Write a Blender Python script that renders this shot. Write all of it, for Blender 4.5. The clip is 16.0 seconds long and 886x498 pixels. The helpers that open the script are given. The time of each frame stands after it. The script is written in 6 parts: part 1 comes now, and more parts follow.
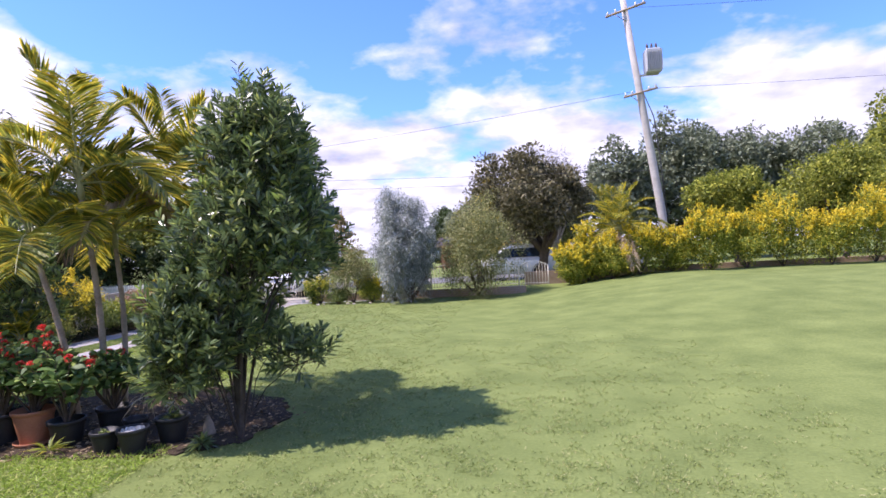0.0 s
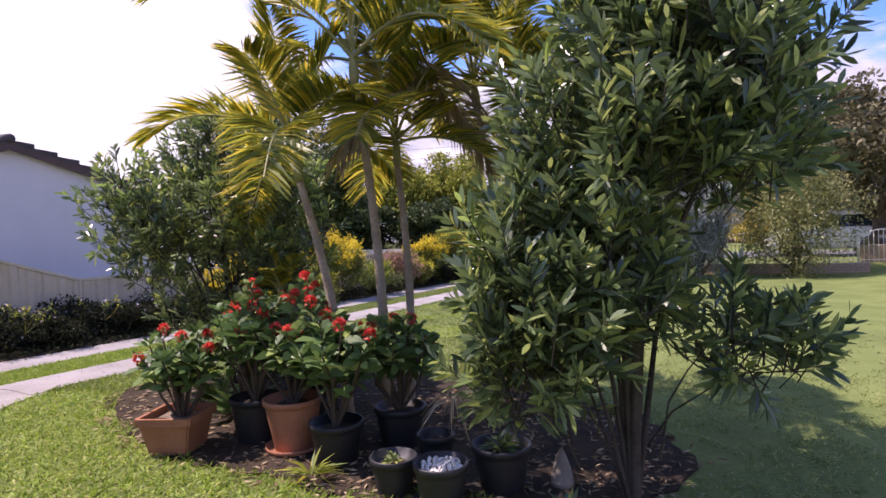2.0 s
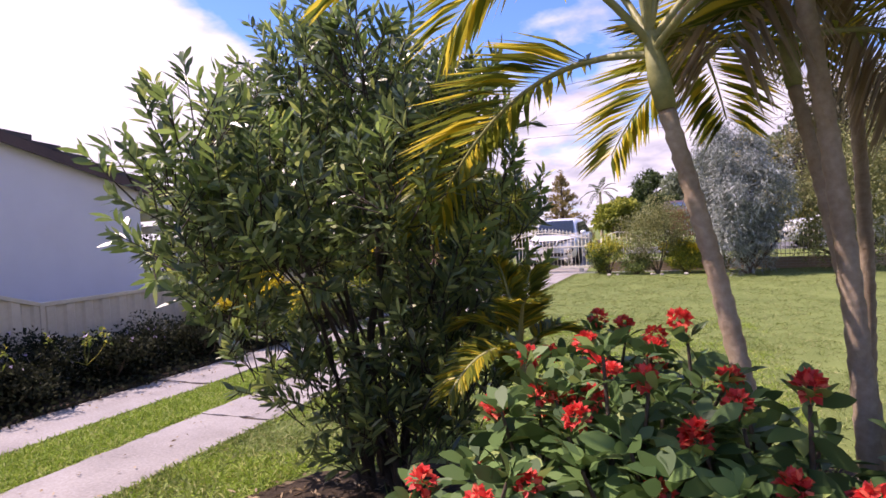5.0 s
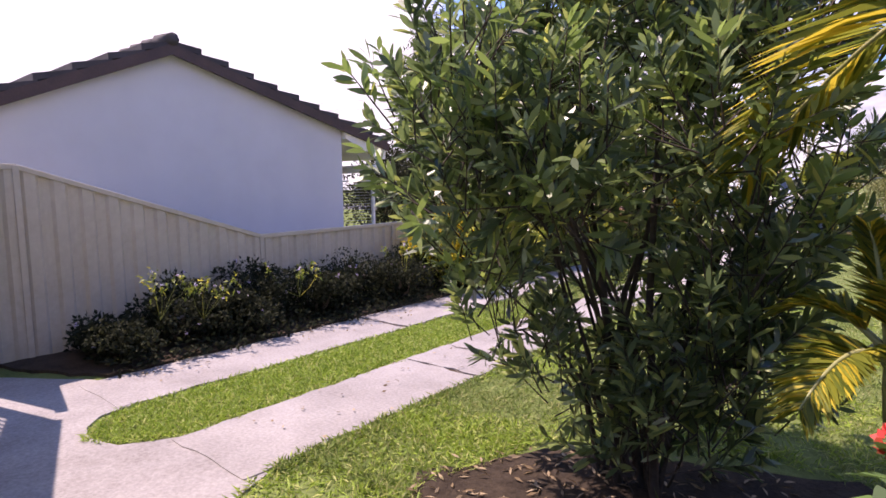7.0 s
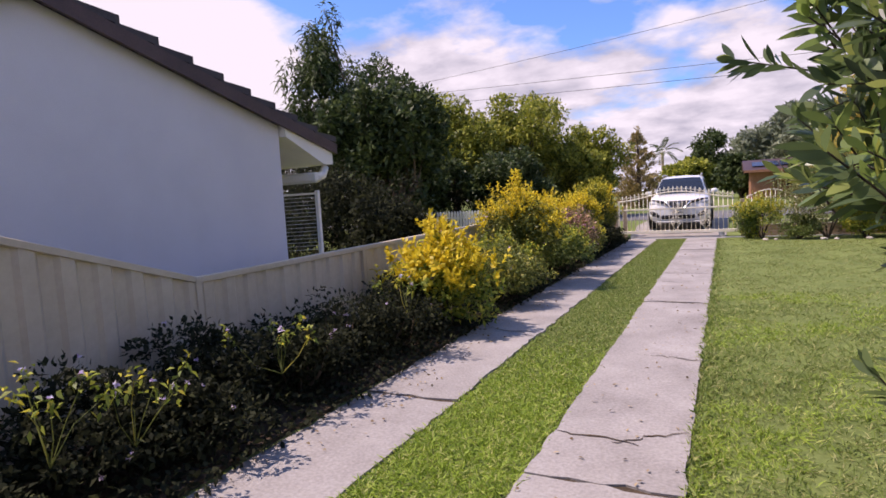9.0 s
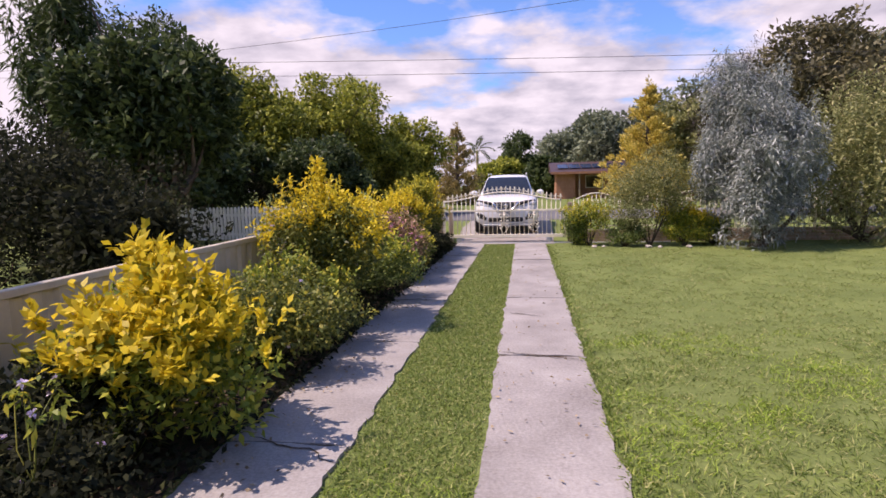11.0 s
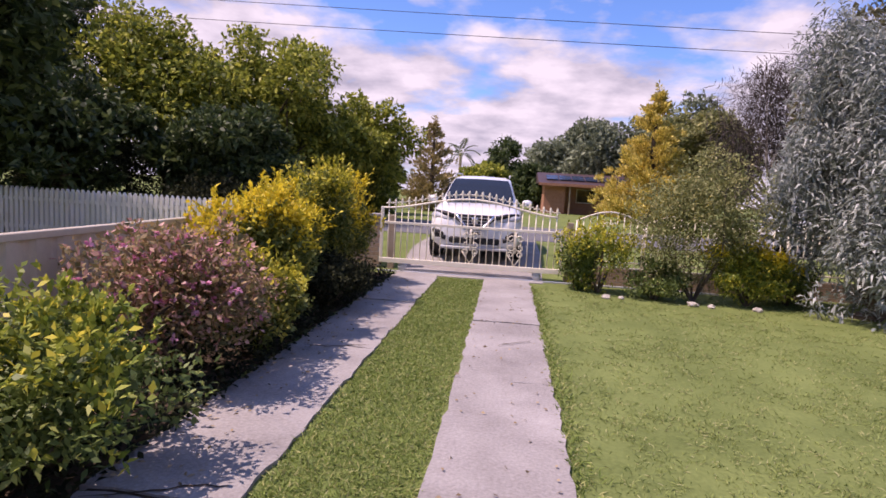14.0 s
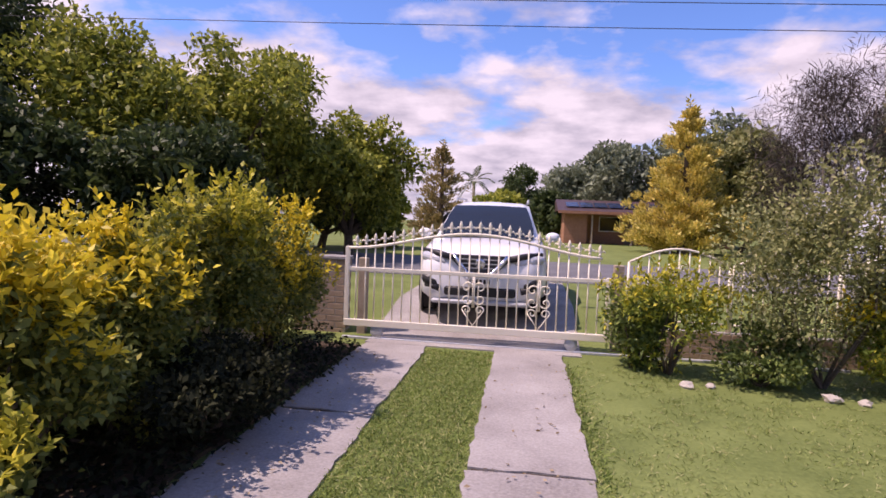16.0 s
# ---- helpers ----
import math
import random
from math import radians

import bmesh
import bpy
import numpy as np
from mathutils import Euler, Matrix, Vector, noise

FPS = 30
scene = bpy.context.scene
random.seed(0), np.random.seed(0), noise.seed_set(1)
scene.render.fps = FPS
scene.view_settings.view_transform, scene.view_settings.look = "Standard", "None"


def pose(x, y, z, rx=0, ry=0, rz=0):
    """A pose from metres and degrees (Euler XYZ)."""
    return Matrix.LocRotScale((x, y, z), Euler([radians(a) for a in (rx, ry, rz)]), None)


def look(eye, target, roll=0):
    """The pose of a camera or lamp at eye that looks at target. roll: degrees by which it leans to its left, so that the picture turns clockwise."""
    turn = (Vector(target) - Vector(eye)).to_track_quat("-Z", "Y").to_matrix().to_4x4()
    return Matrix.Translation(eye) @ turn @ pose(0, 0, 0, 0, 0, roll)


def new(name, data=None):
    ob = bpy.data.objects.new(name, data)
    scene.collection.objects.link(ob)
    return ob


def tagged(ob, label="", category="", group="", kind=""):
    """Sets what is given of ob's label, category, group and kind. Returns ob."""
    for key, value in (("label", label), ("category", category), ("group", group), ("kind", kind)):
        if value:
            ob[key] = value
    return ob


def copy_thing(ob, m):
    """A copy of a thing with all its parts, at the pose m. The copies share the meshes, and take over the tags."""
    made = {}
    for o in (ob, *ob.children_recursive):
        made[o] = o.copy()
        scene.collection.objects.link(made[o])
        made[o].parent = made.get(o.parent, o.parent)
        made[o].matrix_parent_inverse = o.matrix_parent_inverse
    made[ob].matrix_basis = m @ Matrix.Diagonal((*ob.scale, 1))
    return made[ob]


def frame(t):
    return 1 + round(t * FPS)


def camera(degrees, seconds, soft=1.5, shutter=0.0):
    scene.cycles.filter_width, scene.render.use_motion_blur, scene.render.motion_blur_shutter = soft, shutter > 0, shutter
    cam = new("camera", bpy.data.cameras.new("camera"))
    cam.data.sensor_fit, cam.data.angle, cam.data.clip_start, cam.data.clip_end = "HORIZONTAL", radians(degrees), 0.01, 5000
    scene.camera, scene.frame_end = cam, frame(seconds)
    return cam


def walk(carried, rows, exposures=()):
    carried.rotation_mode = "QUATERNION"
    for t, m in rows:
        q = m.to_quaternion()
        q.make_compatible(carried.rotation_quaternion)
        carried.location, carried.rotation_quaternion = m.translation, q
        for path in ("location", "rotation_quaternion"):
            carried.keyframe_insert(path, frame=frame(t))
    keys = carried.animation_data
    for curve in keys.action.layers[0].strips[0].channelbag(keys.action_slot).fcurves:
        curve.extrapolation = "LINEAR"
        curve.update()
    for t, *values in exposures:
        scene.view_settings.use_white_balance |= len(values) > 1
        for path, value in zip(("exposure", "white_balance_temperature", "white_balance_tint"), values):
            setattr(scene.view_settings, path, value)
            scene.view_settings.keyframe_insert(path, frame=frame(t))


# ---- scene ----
cam = camera(76.0, 16.0, soft=1.6)
PATH = [
    (0, (8.971, -5.974, 1.895), (8.394, -1.007, 1.929), -3.0),
    (0.5, (8.692, -5.618, 1.863), (8.424, -0.625, 1.880), -1.8),
    (1, (8.145, -4.674, 1.766), (7.388, 0.268, 1.740), -0.6),
    (1.5, (7.392, -3.644, 1.581), (5.678, 1.052, 1.504), -1.0),
    (2, (6.599, -3.272, 1.505), (4.180, 1.103, 1.421), -2.0),
    (2.5, (5.668, -2.917, 1.480), (2.576, 1.013, 1.473), -1.5),
    (3, (5.058, -2.900, 1.475), (1.491, 0.604, 1.476), -1.3),
    (3.5, (4.529, -2.667, 1.467), (1.281, 1.130, 1.658), -2.9),
    (5.8, (3.139, -1.792, 1.670), (1.420, 2.895, 1.403), -1.7),
    (6, (3.119, -1.764, 1.671), (1.068, 2.798, 1.398), -2.4),
    (6.5, (2.989, -1.809, 1.663), (0.176, 2.248, 1.264), -1.2),
    (7, (2.627, -1.764, 1.606), (-0.527, 2.040, 1.078), -0.6),
    (7.5, (1.960, -1.520, 1.590), (-1.460, 2.115, 1.275), -0.1),
    (8, (1.104, -1.452, 1.484), (-2.034, 2.433, 1.243), -1.5),
    (8.5, (0.561, -1.415, 1.573), (-2.238, 2.713, 1.216), -2.8),
    (9, (0.065, -0.888, 1.547), (-2.162, 3.569, 1.129), -3.3),
    (9.5, (-0.413, -0.396, 1.568), (-1.427, 4.471, 1.036), -2.4),
    (10, (-0.616, 0.084, 1.687), (-1.253, 5.015, 1.163), -3.2),
    (12.5, (-0.698, 5.083, 1.554), (-1.507, 9.980, 0.948), 2.7),
    (13, (-0.655, 5.832, 1.560), (-1.369, 10.745, 0.968), 2.7),
    (13.5, (-0.605, 6.658, 1.530), (-1.223, 11.590, 0.986), 2.6),
    (14, (-0.595, 7.358, 1.578), (-1.150, 12.301, 1.066), 3.3),
    (14.5, (-0.572, 8.242, 1.576), (-1.181, 13.186, 1.144), 3.0),
    (15, (-0.603, 9.077, 1.589), (-1.254, 14.020, 1.204), 2.9),
    (15.5, (-0.641, 9.850, 1.591), (-1.325, 14.792, 1.271), 2.8),
    (16, (-0.634, 10.621, 1.609), (-1.355, 15.562, 1.354), 2.2),
]
EXPOSE = [(0, 0.97, 6300, 32), (0.5, 0.88, 6350, 34), (1.5, 0.86, 6600, 36), (2.5, 0.88, 6800, 40), (3.7, 0.82, 6850, 39), (6, 0.85, 7000, 39), (6.8, 0.99, 7000, 38), (7.5, 0.93, 7050, 38), (8.5, 0.52, 7050, 32), (10, 0.50, 7250, 32), (12.5, 0.50, 7050, 38), (16, 0.44, 7150, 41)]
walk(cam, [(t, look(eye, target, roll)) for t, eye, target, roll in PATH], EXPOSE)

# ---- light: afternoon sun from the neighbour's side, half-cloudy sky ----
SUN_DIR = Vector((0.74, 0.21, -1.28)).normalized()
sun = new("sun", bpy.data.lights.new("sun", "SUN"))
sun.data.energy, sun.data.angle, sun.data.color = 3.8, radians(0.5), (1.0, 0.95, 0.86)
sun.rotation_euler = SUN_DIR.to_track_quat("-Z", "Y").to_euler()
world = bpy.data.worlds.new("sky")
scene.world = world
world.use_nodes = True


def sky_nodes(tree):
    n, l = tree.nodes, tree.links
    n.clear()
    out, bg = n.new("ShaderNodeOutputWorld"), n.new("ShaderNodeBackground")
    sky = n.new("ShaderNodeTexSky")
    sky.sky_type, sky.sun_disc = "NISHITA", False
    sky.sun_elevation = math.asin(-SUN_DIR.z)
    sky.sun_rotation = math.atan2(-SUN_DIR.x, -SUN_DIR.y)
    sky.air_density, sky.dust_density, sky.ozone_density = 1.0, 0.4, 2.5
    bg.inputs["Strength"].default_value = 0.13
    co = n.new("ShaderNodeTexCoord")
    sep = n.new("ShaderNodeSeparateXYZ")
    l.new(co.outputs["Generated"], sep.inputs[0])

    def m(op, a, b=None, clamp=False):
        k = n.new("ShaderNodeMath")
        k.operation, k.use_clamp = op, clamp
        for i, v in enumerate((a, b)):
            if v is None:
                continue
            if isinstance(v, (int, float)):
                k.inputs[i].default_value = v
            else:
                l.new(v, k.inputs[i])
        return k.outputs[0]

    up = m("ADD", m("MAXIMUM", sep.outputs[2], 0.0), 0.22)
    flat = n.new("ShaderNodeCombineXYZ")
    l.new(m("DIVIDE", sep.outputs[0], up), flat.inputs[0])
    l.new(m("DIVIDE", sep.outputs[1], up), flat.inputs[1])
    big, fine = n.new("ShaderNodeTexNoise"), n.new("ShaderNodeTexNoise")
    for k, s, d in ((big, 1.15, 7.0), (fine, 3.4, 5.0)):
        k.inputs["Scale"].default_value, k.inputs["Detail"].default_value, k.inputs["Roughness"].default_value = s, d, 0.55
        l.new(flat.outputs[0], k.inputs["Vector"])
    # the cloud bank stands thickest towards the sun
    west = m("MULTIPLY", m("SUBTRACT", m("MULTIPLY", sep.outputs[0], -1.0), 0.58, True), 1.5)
    low = m("MULTIPLY", m("SUBTRACT", 0.40, sep.outputs[2], True), 0.72)
    cover = m("ADD", m("ADD", big.outputs["Fac"], m("MULTIPLY", m("SUBTRACT", fine.outputs["Fac"], 0.5), 0.25)), m("ADD", west, low))
    ramp = n.new("ShaderNodeValToRGB")
    ramp.color_ramp.elements[0].position, ramp.color_ramp.elements[1].position = 0.53, 0.64
    l.new(cover, ramp.inputs[0])
    shade = n.new("ShaderNodeValToRGB")
    shade.color_ramp.elements[0].position, shade.color_ramp.elements[1].position = 0.3, 0.62
    shade.color_ramp.elements[0].color, shade.color_ramp.elements[1].color = (2.25, 2.5, 3.15, 1), (4.7, 4.95, 5.5, 1)
    l.new(m("ADD", fine.outputs["Fac"], m("MULTIPLY", west, 1.6)), shade.inputs[0])
    mix = n.new("ShaderNodeMix")
    mix.data_type = "RGBA"
    l.new(ramp.outputs[0], mix.inputs["Factor"])
    tint = n.new("ShaderNodeMix")
    tint.data_type, tint.blend_type = "RGBA", "MULTIPLY"
    tint.inputs["Factor"].default_value = 1.0
    tint.inputs["B"].default_value = (0.52, 0.83, 1.2, 1)
    l.new(sky.outputs[0], tint.inputs["A"])
    l.new(tint.outputs["Result"], mix.inputs["A"])
    l.new(shade.outputs[0], mix.inputs["B"])
    l.new(mix.outputs["Result"], bg.inputs["Color"])
    l.new(bg.outputs[0], out.inputs["Surface"])


sky_nodes(world.node_tree)


# ---- materials ----
def mat(name, dark, light, rough=0.8, scale=6.0, bump=0.25, fine=70.0, metal=0.0, spec=0.4, stain=None, detail=6.0, coat=0.0):
    """A surface with large stains and fine grain."""
    m = bpy.data.materials.new(name)
    m.use_nodes = True
    n, l = m.node_tree.nodes, m.node_tree.links
    b = n["Principled BSDF"]
    b.inputs["Roughness"].default_value, b.inputs["Metallic"].default_value = rough, metal
    b.inputs["Specular IOR Level"].default_value, b.inputs["Coat Weight"].default_value = spec, coat
    co = n.new("ShaderNodeTexCoord")
    a, f = n.new("ShaderNodeTexNoise"), n.new("ShaderNodeTexNoise")
    for k, s in ((a, scale), (f, fine)):
        k.inputs["Scale"].default_value, k.inputs["Detail"].default_value, k.inputs["Roughness"].default_value = s, detail, 0.6
        l.new(co.outputs["Object"], k.inputs["Vector"])
    add = n.new("ShaderNodeMath")
    add.operation = "MULTIPLY_ADD"
    add.inputs[1].default_value = 0.45
    l.new(f.outputs["Fac"], add.inputs[0])
    half = n.new("ShaderNodeMath")
    half.operation = "MULTIPLY"
    half.inputs[1].default_value = 0.55
    l.new(a.outputs["Fac"], half.inputs[0])
    l.new(half.outputs[0], add.inputs[2])
    ramp = n.new("ShaderNodeValToRGB")
    r = ramp.color_ramp
    r.elements[0].position, r.elements[1].position = 0.32, 0.68
    r.elements[0].color, r.elements[1].color = (*dark, 1), (*light, 1)
    if stain:
        e = r.elements.new(0.25)
        e.color = (*stain, 1)
    l.new(add.outputs[0], ramp.inputs[0])
    l.new(ramp.outputs[0], b.inputs["Base Color"])
    if bump:
        k = n.new("ShaderNodeBump")
        k.inputs["Strength"].default_value, k.inputs["Distance"].default_value = bump, 0.01
        l.new(f.outputs["Fac"], k.inputs["Height"])
        l.new(k.outputs[0], b.inputs["Normal"])
    return m


def leafy(name, dark, light, extra=None, share=0.15, rough=0.45, through_light=0.3, spec=0.5):
    """Leaves: colour changes from leaf to leaf, light shines through."""
    m = bpy.data.materials.new(name)
    m.use_nodes = True
    n, l = m.node_tree.nodes, m.node_tree.links
    b, out = n["Principled BSDF"], n["Material Output"]
    b.inputs["Roughness"].default_value, b.inputs["Specular IOR Level"].default_value = rough, spec
    geo = n.new("ShaderNodeNewGeometry")
    ramp = n.new("ShaderNodeValToRGB")
    r = ramp.color_ramp
    r.elements[0].color, r.elements[1].color = (*dark, 1), (*light, 1)
    if extra:
        r.elements[1].position = 1.0 - share
        e = r.elements.new(1.0 - share * 0.6)
        e.color = (*extra, 1)
    l.new(geo.outputs["Random Per Island"], ramp.inputs[0])
    l.new(ramp.outputs[0], b.inputs["Base Color"])
    t = n.new("ShaderNodeBsdfTranslucent")
    l.new(ramp.outputs[0], t.inputs["Color"])
    mix = n.new("ShaderNodeMixShader")
    mix.inputs[0].default_value = through_light
    l.new(b.outputs[0], mix.inputs[1])
    l.new(t.outputs[0], mix.inputs[2])
    l.new(mix.outputs[0], out.inputs["Surface"])
    return m


def glassy(name, tint=(0.02, 0.025, 0.03), rough=0.05):
    m = bpy.data.materials.new(name)
    m.use_nodes = True
    b = m.node_tree.nodes["Principled BSDF"]
    b.inputs["Base Color"].default_value, b.inputs["Roughness"].default_value = (*tint, 1), rough
    b.inputs["Specular IOR Level"].default_value = 0.7
    return m


M_LAWN = mat("lawn_soil", (0.085, 0.118, 0.034), (0.205, 0.25, 0.080), 0.95, 1.1, 0.9, 26, spec=0.1, stain=(0.19, 0.17, 0.075))
M_BLADE = leafy("grass_blades", (0.155, 0.21, 0.055), (0.285, 0.35, 0.105), (0.42, 0.42, 0.19), 0.25, 0.6, 0.3, 0.2)
M_BLADE_LUSH = leafy("lush_grass_blades", (0.17, 0.27, 0.032), (0.36, 0.49, 0.068), (0.50, 0.52, 0.17), 0.2, 0.55, 0.35, 0.25)
M_BLADE_STRIP = leafy("strip_grass_blades", (0.13, 0.195, 0.045), (0.265, 0.345, 0.085), (0.42, 0.42, 0.17), 0.22, 0.6, 0.3, 0.2)
M_CONC = mat("worn_concrete", (0.20, 0.182, 0.168), (0.42, 0.395, 0.37), 0.9, 1.4, 0.5, 45, spec=0.2, stain=(0.15, 0.135, 0.12))
M_SOIL = mat("bed_soil", (0.035, 0.026, 0.018), (0.11, 0.08, 0.055), 0.95, 5, 0.8, 60, spec=0.1)
# darker than the other bed soil: the shrubs' deep shade is coloured in
M_SHADEDEARTH = mat("shaded_littered_earth", (0.020, 0.015, 0.011), (0.085, 0.064, 0.045), 0.95, 3.5, 0.9, 42, spec=0.1)
M_MULCH = mat("bark_mulch", (0.12, 0.085, 0.055), (0.34, 0.27, 0.20), 0.95, 9, 0.9, 50, spec=0.1)
M_STRAW = leafy("dry_litter", (0.16, 0.11, 0.06), (0.45, 0.35, 0.22), None, 0.1, 0.8, 0.1, 0.1)
M_FENCE = mat("cream_steel", (0.50, 0.425, 0.315), (0.62, 0.545, 0.42), 0.45, 2.2, 0.05, 18, spec=0.4, stain=(0.35, 0.28, 0.20))
M_RENDER = mat("white_render", (0.56, 0.56, 0.61), (0.66, 0.66, 0.71), 0.85, 1.2, 0.2, 120, spec=0.2)
M_OWNWALL = mat("beige_render", (0.50, 0.44, 0.34), (0.60, 0.53, 0.42), 0.85, 1.0, 0.25, 110, spec=0.2)
M_BROWN = mat("brown_brick_paint", (0.22, 0.16, 0.11), (0.32, 0.25, 0.17), 0.8, 2.0, 0.3, 60)
M_TILE = mat("charcoal_tile", (0.035, 0.03, 0.035), (0.085, 0.075, 0.08), 0.75, 3.0, 0.3, 60)
M_FASCIA = mat("dark_fascia", (0.05, 0.03, 0.03), (0.10, 0.06, 0.055), 0.5, 3.0, 0.1, 60)
M_WHITE = mat("white_paint", (0.70, 0.69, 0.66), (0.80, 0.79, 0.76), 0.5, 3.0, 0.05, 60)
M_CREAMRAIL = mat("cream_enamel", (0.78, 0.71, 0.56), (0.88, 0.81, 0.67), 0.4, 5.0, 0.08, 60, stain=(0.50, 0.38, 0.25))
M_BRICK = mat("tan_brick", (0.22, 0.15, 0.10), (0.42, 0.32, 0.23), 0.9, 5.0, 0.4, 60, spec=0.2)
M_REDBRICK = mat("red_brick", (0.28, 0.13, 0.08), (0.42, 0.22, 0.14), 0.9, 5.0, 0.3, 30, spec=0.2)
M_MORTAR = mat("mortar", (0.36, 0.33, 0.29), (0.50, 0.46, 0.40), 0.95, 8.0, 0.3, 60, spec=0.1)
M_TERRA = mat("terracotta", (0.32, 0.13, 0.07), (0.46, 0.21, 0.12), 0.8, 4.0, 0.2, 60, spec=0.2, stain=(0.40, 0.26, 0.18))
M_BLACKPOT = mat("black_plastic", (0.012, 0.013, 0.015), (0.03, 0.031, 0.034), 0.5, 5.0, 0.1, 60)
M_TIMBER = mat("weathered_timber", (0.25, 0.19, 0.13), (0.42, 0.34, 0.26), 0.85, 4.0, 0.4, 40)
M_POLE = mat("grey_pole_timber", (0.34, 0.32, 0.30), (0.54, 0.52, 0.49), 0.85, 3.0, 0.35, 40)
M_STEEL = mat("galvanised", (0.36, 0.38, 0.40), (0.52, 0.54, 0.56), 0.5, 4.0, 0.1, 50, metal=0.3)
M_WIRE = mat("wire", (0.03, 0.03, 0.035), (0.06, 0.06, 0.065), 0.6, 4.0, 0)
M_BARK = mat("bark", (0.06, 0.045, 0.032), (0.17, 0.13, 0.095), 0.9, 7.0, 0.7, 35, spec=0.2)
M_PALEBARK = mat("pale_bark", (0.20, 0.165, 0.125), (0.38, 0.33, 0.27), 0.85, 6.0, 0.5, 35, spec=0.2)
M_STEM = mat("grey_brown_stem", (0.03, 0.024, 0.02), (0.10, 0.08, 0.065), 0.85, 6.0, 0.5, 35, spec=0.2)
M_PALMTRUNK = mat("ringed_palm_trunk", (0.26, 0.19, 0.12), (0.50, 0.41, 0.30), 0.8, 6.0, 0.5, 40, spec=0.2)
M_SHAFT = mat("palm_crownshaft", (0.22, 0.24, 0.09), (0.40, 0.38, 0.16), 0.5, 5.0, 0.2, 40)
M_CARWHITE = mat("white_car_paint", (0.74, 0.75, 0.76), (0.80, 0.81, 0.82), 0.3, 2.0, 0, 50, coat=0.6)
M_CARBLACK = mat("black_trim", (0.012, 0.012, 0.014), (0.03, 0.03, 0.033), 0.5, 5.0, 0.05, 60)
M_RUBBER = mat("tyre_rubber", (0.015, 0.015, 0.016), (0.035, 0.035, 0.036), 0.85, 8.0, 0.2, 60)
M_ALLOY = mat("alloy", (0.42, 0.43, 0.45), (0.6, 0.61, 0.63), 0.35, 5.0, 0, 60, metal=0.8)
M_CHROME = mat("chrome", (0.6, 0.61, 0.63), (0.75, 0.76, 0.78), 0.15, 5.0, 0, 60, metal=1.0)
M_LAMP = glassy("lamp_glass", (0.45, 0.47, 0.5), 0.1)
M_GLASS = glassy("dark_glass")
M_ASPHALT = mat("asphalt", (0.10, 0.10, 0.105), (0.19, 0.19, 0.195), 0.9, 1.2, 0.4, 150, spec=0.2)
M_SOLAR = mat("solar_cells", (0.012, 0.02, 0.05), (0.03, 0.05, 0.10), 0.25, 3.0, 0, 60, spec=0.6)
M_PEBBLE = mat("pale_pebble", (0.5, 0.48, 0.45), (0.78, 0.76, 0.72), 0.7, 30.0, 0.1, 60)

L_GLOSSY = leafy("glossy_dark_leaves", (0.045, 0.080, 0.035), (0.185, 0.26, 0.095), (0.36, 0.42, 0.12), 0.2, 0.32, 0.40, 0.85)
L_FRESH = leafy("fresh_leaf_rosettes", (0.13, 0.20, 0.05), (0.28, 0.39, 0.10), (0.50, 0.53, 0.12), 0.12, 0.34, 0.5, 0.9)
L_IXORA = leafy("broad_green_leaves", (0.045, 0.095, 0.030), (0.155, 0.26, 0.078), (0.32, 0.42, 0.12), 0.12, 0.5, 0.28, 0.35)
L_RED = leafy("red_petals", (0.66, 0.045, 0.04), (0.88, 0.11, 0.085), (0.93, 0.22, 0.13), 0.2, 0.5, 0.35, 0.3)
L_PALM = leafy("palm_fronds", (0.10, 0.145, 0.026), (0.36, 0.37, 0.05), (0.74, 0.58, 0.06), 0.36, 0.4, 0.5, 0.4)
L_PALMDRY = leafy("dry_frond", (0.28, 0.20, 0.11), (0.52, 0.42, 0.27), None, 0.1, 0.7, 0.2, 0.2)
L_YELLOW = leafy("golden_leaves", (0.42, 0.35, 0.025), (0.82, 0.63, 0.035), (0.90, 0.74, 0.08), 0.3, 0.5, 0.42, 0.3)
L_GOLDGREEN = leafy("gold_green_leaves", (0.20, 0.22, 0.025), (0.52, 0.48, 0.05), (0.75, 0.64, 0.08), 0.25, 0.5, 0.35, 0.3)
L_YELGREEN = leafy("yellow_green_leaves", (0.112, 0.175, 0.025), (0.375, 0.413, 0.062), (0.688, 0.600, 0.075), 0.2, 0.5, 0.35, 0.3)
L_OLDLEAF = leafy("older_green_leaves", (0.075, 0.105, 0.026), (0.24, 0.265, 0.06), (0.44, 0.40, 0.075), 0.2, 0.5, 0.32, 0.3)
L_SHRUB = leafy("mid_green_leaves", (0.06, 0.095, 0.026), (0.20, 0.27, 0.072), (0.36, 0.40, 0.11), 0.12, 0.5, 0.3, 0.3)
L_PINK = leafy("bronze_pink_leaves", (0.13, 0.13, 0.05), (0.40, 0.27, 0.13), (0.66, 0.38, 0.32), 0.25, 0.55, 0.3, 0.3)
L_PINKFL = leafy("pink_petals", (0.65, 0.22, 0.36), (0.85, 0.45, 0.58), None, 0.1, 0.6, 0.3, 0.2)
L_MAUVE = leafy("mauve_petals", (0.62, 0.45, 0.70), (0.85, 0.78, 0.90), None, 0.1, 0.6, 0.3, 0.2)
L_DARKTREE = leafy("dark_tree_leaves", (0.024, 0.043, 0.016), (0.081, 0.121, 0.038), (0.135, 0.176, 0.061), 0.15, 0.55, 0.25, 0.3)
L_TREE = leafy("tree_leaves", (0.085, 0.120, 0.022), (0.33, 0.36, 0.055), (0.53, 0.52, 0.09), 0.22, 0.5, 0.36, 0.3)
